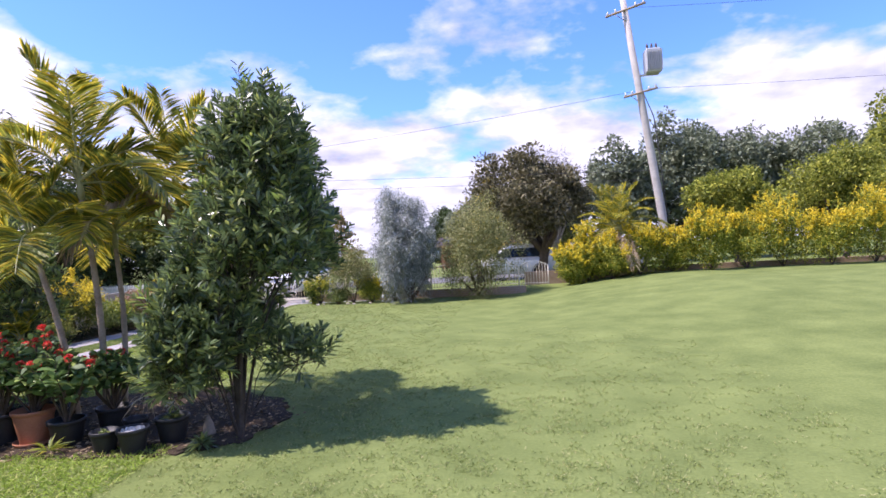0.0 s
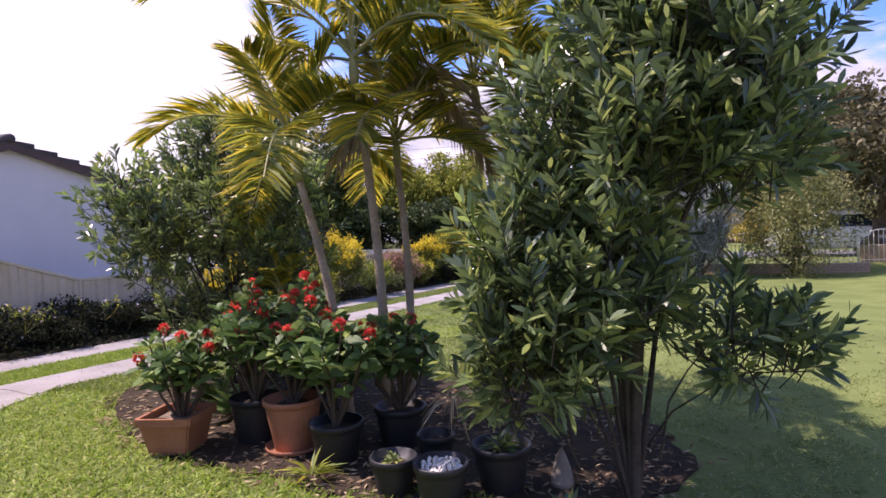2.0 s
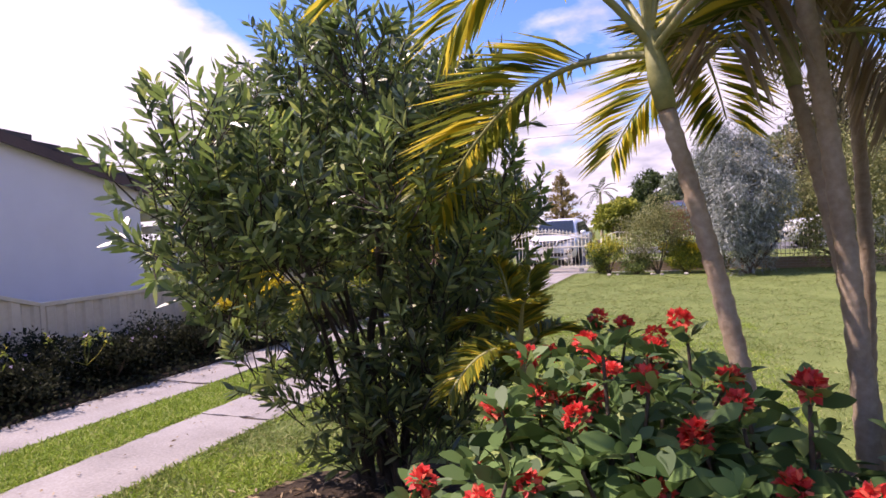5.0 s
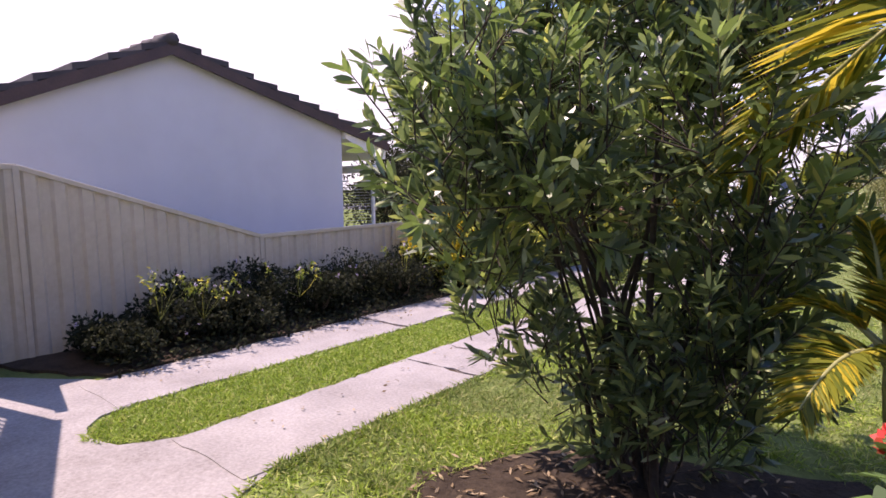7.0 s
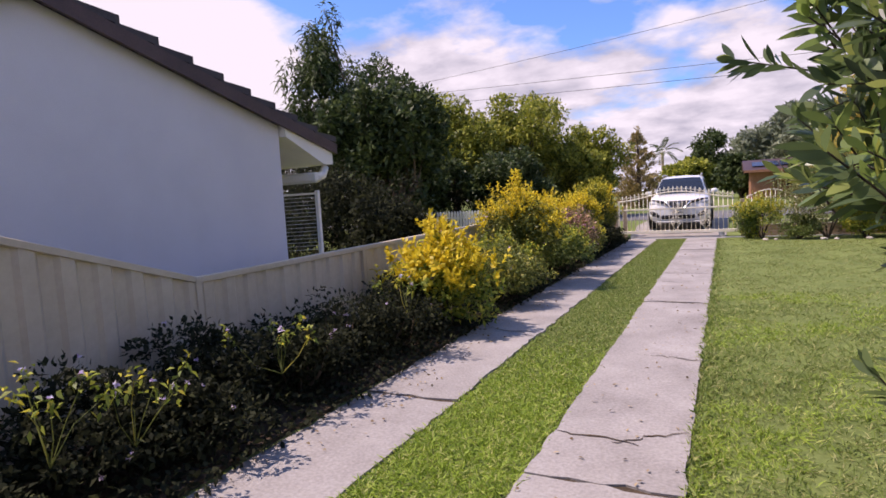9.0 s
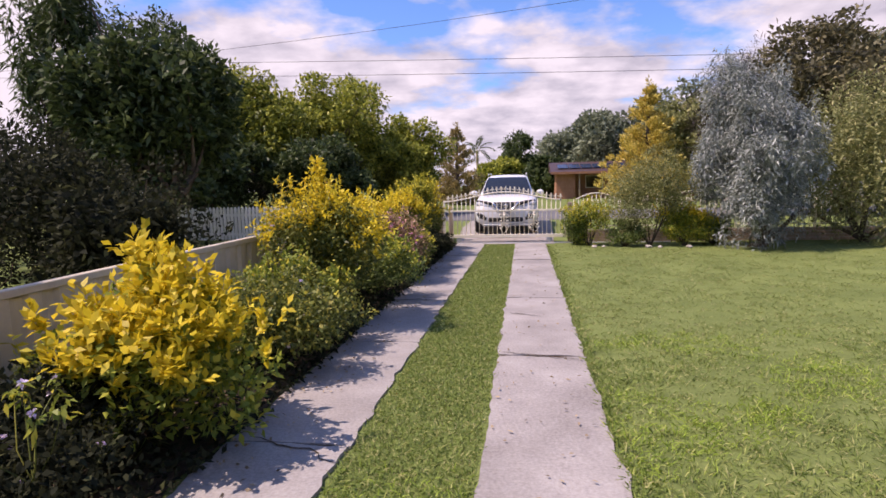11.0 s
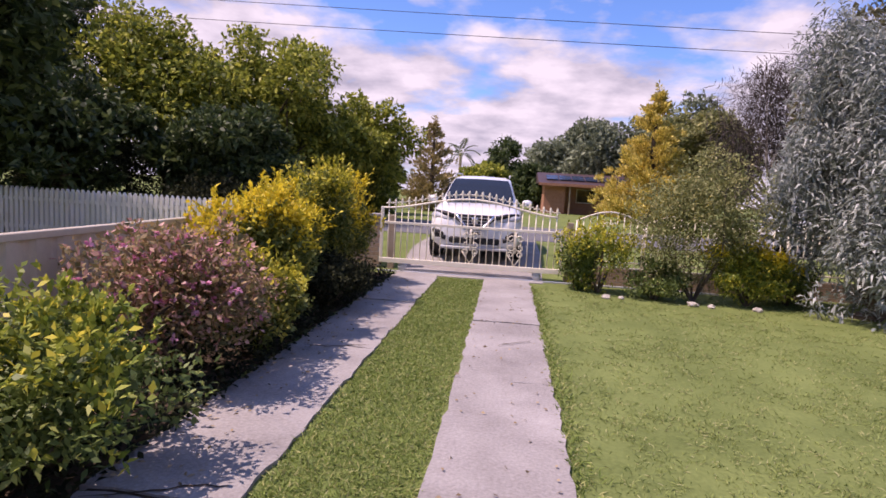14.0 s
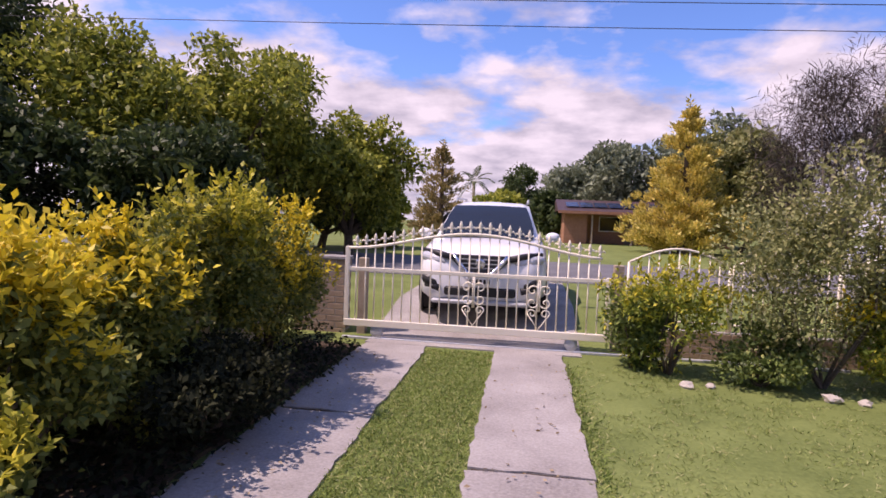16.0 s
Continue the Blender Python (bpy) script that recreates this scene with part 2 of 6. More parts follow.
L_OLIVE = leafy("olive_leaves", (0.14, 0.16, 0.055), (0.33, 0.34, 0.135), (0.44, 0.41, 0.19), 0.15, 0.6, 0.3, 0.3)
L_SILVER = leafy("silver_leaves", (0.155, 0.185, 0.165), (0.36, 0.40, 0.365), (0.50, 0.53, 0.50), 0.2, 0.6, 0.25, 0.3)
L_GUM = leafy("gum_leaves", (0.12, 0.15, 0.095), (0.27, 0.31, 0.20), None, 0.1, 0.6, 0.25, 0.3)
L_GOLDCON = leafy("golden_conifer", (0.36, 0.31, 0.065), (0.78, 0.63, 0.17), (0.88, 0.73, 0.25), 0.2, 0.7, 0.2, 0.2)
L_RUSTCON = leafy("rusty_conifer", (0.20, 0.165, 0.07), (0.50, 0.39, 0.18), None, 0.2, 0.7, 0.2, 0.2)
# near black: the shade over these plants is put into the leaf colour
L_SHADESHRUB = leafy("shade_dark_leaves", (0.014, 0.018, 0.011), (0.045, 0.050, 0.025), (0.085, 0.095, 0.04), 0.06, 0.8, 0.25, 0.1)
L_BROWNTREE = leafy("brownish_tree_leaves", (0.07, 0.068, 0.038), (0.19, 0.175, 0.09), (0.27, 0.24, 0.12), 0.15, 0.6, 0.25, 0.3)
L_GREYTWIG = leafy("bare_twigs", (0.04, 0.034, 0.03), (0.095, 0.08, 0.07), None, 0.1, 0.9, 0.05, 0.1)


# ---- building blocks ----
def part(name, mesh, material, parent, label="", kind=""):
    """One mesh object under a thing or a part."""
    if isinstance(mesh, bmesh.types.BMesh):
        data = bpy.data.meshes.new(name)
        mesh.to_mesh(data)
        mesh.free()
        mesh = data
    mesh.name = name
    if material is not None and not mesh.materials:
        mesh.materials.append(material)
    ob = new(name, mesh)
    ob.parent = parent
    return tagged(ob, label, kind=kind)


def thing(name, at, label, category, group="", kind=""):
    ob = new(name)
    ob.empty_display_size = 0.2
    ob.location = at
    return tagged(ob, label, category, group, kind)


def box(bm, x0, y0, z0, x1, y1, z1, bevel=0.0):
    r = bmesh.ops.create_cube(bm, size=1.0, matrix=Matrix.LocRotScale(((x0 + x1) / 2, (y0 + y1) / 2, (z0 + z1) / 2), None, (x1 - x0, y1 - y0, z1 - z0)))
    if bevel:
        edges = list({e for v in r["verts"] for e in v.link_edges})
        bmesh.ops.bevel(bm, geom=edges, offset=bevel, segments=1, affect="EDGES")
    return bm


def boxed(*a, **k):
    return box(bmesh.new(), *a, **k)


def tube(points, radii, sides=8, cap=True):
    """A bent, tapering tube through points, as a mesh."""
    pts = [Vector(p) for p in points]
    if isinstance(radii, (int, float)):
        radii = [radii] * len(pts)
    verts, faces = [], []
    for i, p in enumerate(pts):
        d = (pts[min(i + 1, len(pts) - 1)] - pts[max(i - 1, 0)]).normalized()
        u = d.orthogonal().normalized() if abs(d.z) > 0.95 else d.cross(Vector((0, 0, 1))).normalized()
        if abs(d.z) > 0.95:
            u = (Vector((1, 0, 0)) - d * d.x).normalized()
        w = d.cross(u)
        for k in range(sides):
            a = 2 * math.pi * k / sides
            verts.append(p + (u * math.cos(a) + w * math.sin(a)) * radii[i])
    for i in range(len(pts) - 1):
        for k in range(sides):
            q = (k + 1) % sides
            faces.append((i * sides + k, i * sides + q, (i + 1) * sides + q, (i + 1) * sides + k))
    if cap:
        faces.append(tuple(range(sides - 1, -1, -1)))
        faces.append(tuple((len(pts) - 1) * sides + k for k in range(sides)))
    me = bpy.data.meshes.new("tube")
    me.from_pydata(verts, [], faces)
    me.shade_smooth()
    return me


def joined(meshes):
    """Several small meshes as one."""
    bm = bmesh.new()
    for me in meshes:
        bm.from_mesh(me)
        bpy.data.meshes.remove(me)
    return bm


def lathe(profile, sides=20):
    """A turned shape from (radius, height) pairs."""
    bm = bmesh.new()
    rings = [[bm.verts.new((r * math.cos(2 * math.pi * k / sides), r * math.sin(2 * math.pi * k / sides), z)) for k in range(sides)] for r, z in profile]
    for a, b in zip(rings, rings[1:]):
        for k in range(sides):
            bm.faces.new((a[k], a[(k + 1) % sides], b[(k + 1) % sides], b[k]))
    if profile[0][0] > 0.001:
        bm.faces.new(rings[0][::-1])
    bm.faces.new(rings[-1]) if profile[-1][0] > 0.001 else None
    for f in bm.faces:
        f.smooth = True
    return bm


def unit(v):
    return v / np.maximum(np.linalg.norm(v, axis=-1, keepdims=True), 1e-9)


def leaves(name, base, way, length, width, rng, droop=0.0, turn=None, strap=False):
    """A mesh of many separate leaves: pointed, or strap-shaped and blunt; folded a little along the rib."""
    n = len(base)
    way = unit(np.asarray(way, float))
    side = unit(np.cross(way, unit(rng.normal(size=(n, 3)) + (np.array([0, 0, 1.6]) if turn is None else turn))))
    up = np.cross(side, way)
    length, width = np.broadcast_to(length, n)[:, None], np.broadcast_to(width, n)[:, None]
    fall = np.array([0, 0, -1.0]) * droop * length
    if strap:
        outline = ((0.0, 0.05, 0.0), (0.30, 0.42, 0.18), (0.62, 0.50, 0.22), (0.86, 0.26, 0.10), (1.0, 0.0, 0.0), (0.86, -0.26, 0.10), (0.62, -0.50, 0.22), (0.30, -0.42, 0.18))
    else:
        outline = ((0.0, 0.0, 0.0), (0.45, 0.5, 0.18), (1.0, 0.0, 0.0), (0.45, -0.5, 0.18))
    k = len(outline)
    v = np.empty((n, k, 3))
    for i, (a, s, u) in enumerate(outline):
        v[:, i] = base + way * length * a + side * width * s + up * width * u + fall * a * a
    me = bpy.data.meshes.new(name)
    me.vertices.add(k * n)
    me.vertices.foreach_set("co", v.ravel())
    me.loops.add(k * n)
    me.loops.foreach_set("vertex_index", np.arange(k * n))
    me.polygons.add(n)
    me.polygons.foreach_set("loop_start", np.arange(0, k * n, k))
    me.update(calc_edges=True)
    return me


def rods(name, a, b, r0, r1):
    """Many thin three-sided twigs from points a to points b."""
    n = len(a)
    d = unit(b - a)
    u = unit(np.cross(d, np.array([0.3, 0.9, 0.2])))
    w = np.cross(d, u)
    v = np.empty((n, 6, 3))
    for k in range(3):
        q = u * math.cos(2.1 * k) + w * math.sin(2.1 * k)
        v[:, k], v[:, 3 + k] = a + q * r0, b + q * r1
    idx = np.array([[k, (k + 1) % 3, 3 + (k + 1) % 3, 3 + k] for k in range(3)])
    faces = (idx[None] + 6 * np.arange(n)[:, None, None]).reshape(-1, 4)
    me = bpy.data.meshes.new(name)
    me.from_pydata(v.reshape(-1, 3).tolist(), [], faces.tolist())
    return me


def in_blobs(blobs, n, rng, shell=0.55):
    """Points in the outer shell of ellipsoids (x, y, z, rx, ry, rz), with the way outwards."""
    blobs = np.asarray(blobs, float)
    w = (blobs[:, 3] * blobs[:, 4] + blobs[:, 4] * blobs[:, 5] + blobs[:, 3] * blobs[:, 5])
    pick = rng.choice(len(blobs), n, p=w / w.sum())
    d = unit(rng.normal(size=(n, 3)))
    r = (shell + (1 - shell) * rng.random(n)) * (1 + 0.10 * rng.normal(size=n))
    b = blobs[pick]
    p = b[:, :3] + d * b[:, 3:] * r[:, None]
    return p, unit(d / b[:, 3:]), pick


def crown_blobs(centre, radii, count, rng, size=0.42, low=-0.8):
    """A crown's clumps, spread unevenly over an ellipsoid."""
    out = []
    while len(out) < count:
        d = unit(rng.normal(size=3))
        if d[2] < low:
            continue
        r = 0.45 + 0.5 * rng.random()
        s = size * (0.65 + 0.7 * rng.random())
        out.append((*(np.array(centre) + d * np.array(radii) * r), *(np.array(radii) * s)))
    return out


def lumps(blobs, per, rng, small=0.45):
    """Breaks each clump into smaller ones on its upper and outer side."""
    out = []
    for b in np.asarray(blobs, float):
        for _ in range(per):
            d = unit(rng.normal(size=3) + np.array([0, 0, 0.35]))
            s = small * (0.6 + 0.8 * rng.random())
            out.append((*(b[:3] + d * b[3:] * (0.75 + 0.35 * rng.random())), *(b[3:] * s)))
    return out


# ---- ground ----
def soft_step(v):
    v = np.clip(v, 0, 1)
    return v * v * (3 - 2 * v)


def gz(x, y):
    """Height of the lawn: it swells gently beside the planted bed, banks up towards the golden hedge, is level along the drive and steps up to the street verge."""
    x, y = np.asarray(x, float), np.asarray(y, float)
    swell = 0.26 * soft_step((x - 6.3) / 2.5) * soft_step((-1.5 - y) / 3)
    bank = 0.62 * soft_step((x - 8.0) / 8.0) * soft_step((y - 1.0) / 13.0) * soft_step((21.6 - y) / 2.0)
    verge = 0.30 * np.clip((y - 17.85) / 1.9, 0, 1)
    return np.maximum(swell + bank, verge)


STRIP_L, STRIP_R = (-2.60, -1.80), (-0.95, -0.14)
GATE_Y = 17.84


def ground_mesh():
    xs = np.r_[-700, -300, -120, -60, np.arange(-30, 34, 0.5), 60, 120, 300, 700]
    ys = np.r_[-700, -200, -60, np.arange(-14, 17.6, 0.5), 17.85, 18.3, 18.8, 19.3, 19.75, np.arange(20.25, 40, 0.5), 60, 120, 300, 700]
    X, Y = np.meshgrid(xs, ys)
    Z = gz(X, Y)
    verts = np.stack([X, Y, Z], -1).reshape(-1, 3)
    w = len(xs)
    faces = [(j * w + i, j * w + i + 1, (j + 1) * w + i + 1, (j + 1) * w + i) for j in range(len(ys) - 1) for i in range(w - 1)]
    me = bpy.data.meshes.new("ground")
    me.from_pydata(verts.tolist(), [], faces)
    me.materials.append(M_LAWN)
    me.shade_smooth()
    return me


ground = tagged(new("ground", ground_mesh()), "mown green lawn with dry yellowish patches", "lawn", kind="structure")


def sheet(name, outline, z, thick, material, label, category, jitter=0.0, seed=3):
    """A slab with an outline in plan."""
    rng = np.random.default_rng(seed)
    bm = bmesh.new()
    pts = []
    for (x0, y0), (x1, y1) in zip(outline, outline[1:] + outline[:1]):
        k = max(1, int(math.hypot(x1 - x0, y1 - y0) / 0.12)) if jitter else 1
        for i in range(k):
            f = i / k
            pts.append((x0 + (x1 - x0) * f + rng.normal() * jitter, y0 + (y1 - y0) * f + rng.normal() * jitter))
    top = [bm.verts.new((x, y, z)) for x, y in pts]
    face = bm.faces.new(top)
    if face.normal.z < 0:
        face.normal_flip()
    ext = bmesh.ops.extrude_face_region(bm, geom=[face])
    for v in [g for g in ext["geom"] if isinstance(g, bmesh.types.BMVert)]:
        v.co.z -= thick
    bmesh.ops.recalc_face_normals(bm, faces=bm.faces)
    me = bpy.data.meshes.new(name)
    bm.to_mesh(me)
    bm.free()
    me.materials.append(material)
    return tagged(new(name, me), label, category, kind="structure")


# wheel strips, cast in slabs with joints between
drive = thing("driveway", (0, 0, 0), "two worn concrete wheel strips with grass between", "driveway", kind="structure")
for (x0, x1), cuts, seed in ((STRIP_L, (-0.2, 2.9, 5.2, 7.6, 9.8, 12.6, 15.0, 17.6), 5), (STRIP_R, (-0.2, 2.0, 4.5, 7.2, 10.0, 12.0, 14.2, 17.6), 6)):
    for k, (y0, y1) in enumerate(zip(cuts, cuts[1:])):
        slab = sheet("slab", [(x0, y0 + 0.012), (x1, y0 + 0.012), (x1, y1 - 0.012), (x0, y1 - 0.012)], 0.022 + 0.004 * math.sin(k * 2.3 + seed), 0.1, M_CONC, "", "", 0.011, seed * 10 + k)
        slab.parent = drive
        del slab["kind"]
pad = sheet("pavement", [(-3.7, -0.75), (-2.66, -0.05), (-1.82, -0.05), (-1.77, -0.32), (-1.62, -0.47), (-1.42, -0.52), (-1.15, -0.44), (-0.97, -0.15), (-0.16, -0.05), (-0.10, -0.05), (0.05, -0.45), (0.36, -0.80), (0.66, -0.97), (1.62, -1.35), (3.0, -1.95), (5.0, -3.4), (6.5, -5.0), (6.5, -7.5), (-1.0, -4.5)], 0.014, 0.1, M_CONC, "pale concrete path along the house", "path", 0.006, 21)
joint_soil = sheet("ground_strip", [(-2.57, 0.0), (-1.83, 0.0), (-1.83, 17.5), (-2.57, 17.5)], 0.012, 0.02, M_SOIL, "dark soil in the joints of the drive", "soil")
joint_soil2 = sheet("ground_strip", [(-0.92, 0.0), (-0.17, 0.0), (-0.17, 17.5), (-0.92, 17.5)], 0.012, 0.02, M_SOIL, "dark soil in the joints of the drive", "soil")
bed_left = sheet("garden_bed", [(-3.82, -0.5), (-3.1, -0.22), (-2.66, 0.05), (-2.64, 17.4), (-3.82, 17.4)], 0.03, 0.1, M_SOIL, "dark soil bed along the fence", "garden bed", 0.02, 9)
bed_mid = sheet("garden_bed", [(0.55, 0.45), (0.85, -0.02), (1.8, -0.38), (2.7, -0.68), (4.2, -0.68), (5.3, -0.7), (6.05, -0.25), (6.25, 0.6), (5.8, 1.5), (4.4, 2.3), (2.4, 1.8), (1.0, 1.2)], 0.016, 0.1, M_SHADEDEARTH, "dark earth and dry litter under the shrubs, their shade in its colour", "garden bed", 0.035, 12)
apron = sheet("pavement", [(-2.62, 17.62), (0.1, 17.62), (0.1, 17.85), (0.15, 19.75), (0.2, 23.4), (-2.7, 23.4), (-2.66, 19.75), (-2.62, 17.85)], 0.016, 0.1, M_CONC, "concrete crossover outside the gate", "crossover", 0.0, 14)
for v in apron.data.vertices:
    v.co.z += float(gz(v.co.x, v.co.y))
split = bmesh.new()
split.from_mesh(apron.data)
bmesh.ops.connect_verts(split, verts=[v for v in split.verts if 17.8 < v.co.y < 17.9 and v.co.z > 0.0])
bmesh.ops.connect_verts(split, verts=[v for v in split.verts if 19.7 < v.co.y < 19.8 and v.co.z > 0.25])
split.to_mesh(apron.data)
split.free()
road = sheet("road", [(-260, 23.6), (260, 23.6), (260, 30.5), (-260, 30.5)], 0.312, 0.1, M_ASPHALT, "grey asphalt street beyond the gate", "road")


# ---- steel boundary fence with stepped top ----
FX = -3.85


def fence_top(y):
    if y < -0.2:
        return 1.85
    if y < 2.35:
        return 1.85 - 0.83 * (y + 0.2) / 2.55
    return 1.02 + 0.011 * (y - 2.35)


def fence_sheet(y0, y1):
    """A ribbed steel sheet between two posts, facing +x."""
    n = max(2, round((y1 - y0) / 0.03))
    verts, faces = [], []
    for i in range(n + 1):
        y = y0 + (y1 - y0) * i / n
        d = (0.0, 0.0, 0.028, 0.028, 0.028, 0.028, 0.0, 0.004)[i % 8]
        verts += [(d, y, 0.02), (d, y, fence_top(y)), (d - 0.006, y, 0.02), (d - 0.006, y, fence_top(y))]
    for i in range(n):
        a, b = 4 * i, 4 * i + 4
        faces += [(a, b, b + 1, a + 1), (a + 2, a + 3, b + 3, b + 2)]
    me = bpy.data.meshes.new("panel")
    me.from_pydata(verts, [], faces)
    return me


fence = thing("steel_fence", (FX, 0, 0), "cream ribbed steel boundary fence, high end stepping down", "fence")
ys = [-0.6, -0.2, 2.35, 4.75, 7.25, 9.65, 12.05, 14.45, 16.85, 17.75]
for a, b in zip(ys, ys[1:]):
    part("panel", fence_sheet(a, b), M_FENCE, fence)
    cap = bmesh.new()
    za, zb = fence_top(a + 1e-6), fence_top(b - 1e-6)
    box(cap, -0.03, a, -0.03, 0.04, b, 0.025, 0.006)
    for v in cap.verts:
        v.co.z += za + (zb - za) * (v.co.y - a) / (b - a)
    part("rail", cap, M_FENCE, fence)
for y in ys:
    part("post", boxed(-0.03, y - 0.028, 0, 0.045, y + 0.028, fence_top(y) + 0.012, bevel=0.004), M_FENCE, fence)
side = thing("steel_fence", (FX, -0.62, 0), "cream steel return panel beside the garage", "fence")
part("panel", boxed(0.0, -0.012, 0.02, 0.72, 0.012, 1.83), M_FENCE, side)
for k in range(5):
    part("rib", boxed(0.07 + 0.15 * k, -0.028, 0.02, 0.11 + 0.15 * k, 0.026, 1.82, bevel=0.008), M_FENCE, side)
part("rail", boxed(0, -0.035, 1.81, 0.74, 0.035, 1.865, bevel=0.006), M_FENCE, side)
side.rotation_euler[2] = radians(-12)

# ---- neighbour's white house: gable end over the fence ----
HX, HY, HW = -4.9, 1.80, 2.85
house = thing("neighbour_house", (HX, HY, 0), "white rendered house with dark tiled gable roof", "house")
EAVE, RIDGE, LEN, OVER = 2.65, 3.38, 11.0, 1.0
bm = bmesh.new()
STEEP = 0.45
prof = [(-HW, -0.6), (HW, -0.6), (HW, EAVE - 0.05), (0, RIDGE), (-HW, RIDGE - STEEP * HW)]
front = [bm.verts.new((0, y, z)) for y, z in prof]
back = [bm.verts.new((-LEN, y, z)) for y, z in prof]
bm.faces.new(front)
bm.faces.new(back[::-1])
for i in range(5):
    j = (i + 1) % 5
    bm.faces.new((front[j], front[i], back[i], back[j]))
bmesh.ops.recalc_face_normals(bm, faces=bm.faces)
part("wall", bm, M_RENDER, house)
for s in (-1, 1):
    slope = (RIDGE - EAVE + 0.05) / HW if s > 0 else STEEP
    # courses of tiles, stepped like the real ones
    courses = 10
    run = HW + OVER
    for k in range(courses):
        y0, y1 = run * k / courses, run * (k + 1) / courses
        z0, z1 = RIDGE + 0.16 - slope * y0, RIDGE + 0.16 - slope * y1
        pr = [(y0 - 0.05, z0 - 0.025), (y1, z1 + 0.045), (y1, z1 - 0.035), (y0 - 0.05, z0 - 0.08)]
        bm = bmesh.new()
        a = [bm.verts.new((0.13, s * y, z)) for y, z in pr]
        b = [bm.verts.new((-LEN, s * y, z)) for y, z in pr]
        bm.faces.new(a), bm.faces.new(b[::-1])
        for i in range(4):
            j = (i + 1) % 4
            bm.faces.new((a[j], a[i], b[i], b[j]))
        bmesh.ops.recalc_face_normals(bm, faces=bm.faces)
        part("tile_course", bm, M_TILE, house)
    # barge board under the verge
    bm = bmesh.new()
    y1 = s * (HW + OVER)
    for (ya, za), (yb, zb) in (((0, RIDGE + 0.10), (y1, RIDGE + 0.10 - slope * (HW + OVER))),):
        q = [bm.verts.new((x, y, z)) for x in (0.10, 0.14) for y, z in ((ya, za), (yb, zb), (yb, zb - 0.14), (ya, za - 0.14))]
        for f in ((0, 1, 2, 3), (7, 6, 5, 4), (0, 4, 5, 1), (1, 5, 6, 2), (2, 6, 7, 3), (3, 7, 4, 0)):
            bm.faces.new([q[i] for i in f])
    bmesh.ops.recalc_face_normals(bm, faces=bm.faces)
    part("barge_board", bm, M_FASCIA, house)
    za = RIDGE + 0.02 - slope * HW
    bm = bmesh.new()
    zb = RIDGE + 0.02 - slope * (HW + OVER)
    q = [bm.verts.new((x, s * y, z)) for x in (0.095, -LEN) for y, z in ((HW + 0.02, za - 0.02), (HW + OVER - 0.06, zb - 0.02), (HW + OVER - 0.06, zb - 0.20), (HW + OVER - 0.26, zb - 0.20), (HW + 0.02, za - 0.16))]
    bm.faces.new(q[:5]), bm.faces.new(q[9:4:-1])
    for i in range(5):
        j = (i + 1) % 5
        bm.faces.new((q[j], q[i], q[5 + i], q[5 + j]))
    bmesh.ops.recalc_face_normals(bm, faces=bm.faces)
    part("eave", bm, M_WHITE, house, "white boxed eave")
for k in range(30):
    part("ridge_cap", tube([(0.15 - 0.36 * k, 0, RIDGE + 0.15), (-0.23 - 0.36 * k, 0, RIDGE + 0.17)], [0.085, 0.1], 8), M_TILE, house)
part("beam", boxed(-LEN + 3, HW + 0.60, 1.9, 0.06, HW + 0.71, 2.04, bevel=0.03), M_WHITE, house)
part("bracket", tube([(0.02, HW + 0.86, 2.12), (0.02, HW + 0.78, 2.0), (0.02, HW + 0.66, 1.97)], [0.05, 0.06, 0.07], 8), M_WHITE, house, "white scrolled gutter end")
part("post", boxed(-0.14, HW + 0.78, -0.4, -0.085, HW + 0.835, 1.80, bevel=0.006), M_WHITE, house)
part("post", boxed(-1.9, HW + 0.10, -0.4, -1.85, HW + 0.15, 1.78, bevel=0.006), M_WHITE, house)
part("rail", tube([(-0.11, HW + 0.80, 1.76), (-1.88, HW + 0.12, 1.74)], 0.016, 6), M_WHITE, house)
for k in range(15):
    z = 0.98 + 0.052 * k
    part("screen_wire", tube([(-0.11, HW + 0.80, z), (-1.0, HW + 0.46, z - 0.012), (-1.88, HW + 0.12, z)], 0.004, 4), M_STEEL, house)

# ---- own house: wall with garage door, path side ----
wall_from, wall_to = Vector((-3.26, -0.93, 0)), Vector((0.22, -2.10, 0))
yaw_w = math.atan2(wall_to.y - wall_from.y, wall_to.x - wall_from.x)
own = thing("own_house", wall_from, "beige rendered house wall with white eave over the path", "house")
own.rotation_euler[2] = yaw_w
part("wall", boxed(0, -0.12, -0.3, 0.05, 0, 2.30), M_OWNWALL, own)
part("wall", boxed(1.45, -0.25, -0.3, 4.0, 0, 2.30), M_OWNWALL, own)
# unseen barred opening, added to throw a striped sun patch on the path
part("wall", boxed(0.05, -0.12, -0.3, 1.45, 0, 0.30), M_OWNWALL, own)
part("wall", boxed(0.05, -0.12, 1.78, 1.45, 0, 2.30), M_OWNWALL, own)
stripe_bars = part("stripe_bars", boxed(0.05, -0.05, 0.30, 0.11, -0.01, 1.78, bevel=0.006), M_FENCE, own, "unseen cream bars added to stripe the sun on the path")
for x in (0.73, 1.39):
    part("stile", boxed(x, -0.05, 0.30, x + 0.06, -0.01, 1.78, bevel=0.006), M_FENCE, stripe_bars)
for z in (0.30, 1.72):
    part("rail", boxed(0.11, -0.048, z, 1.39, -0.012, z + 0.06, bevel=0.006), M_FENCE, stripe_bars)
for x0 in (0.11, 0.79):
    for k in range(8):
        part("bar", boxed(x0 + 0.040 + 0.071 * k, -0.036, 0.36, x0 + 0.062 + 0.071 * k, -0.026, 1.72), M_FENCE, stripe_bars)
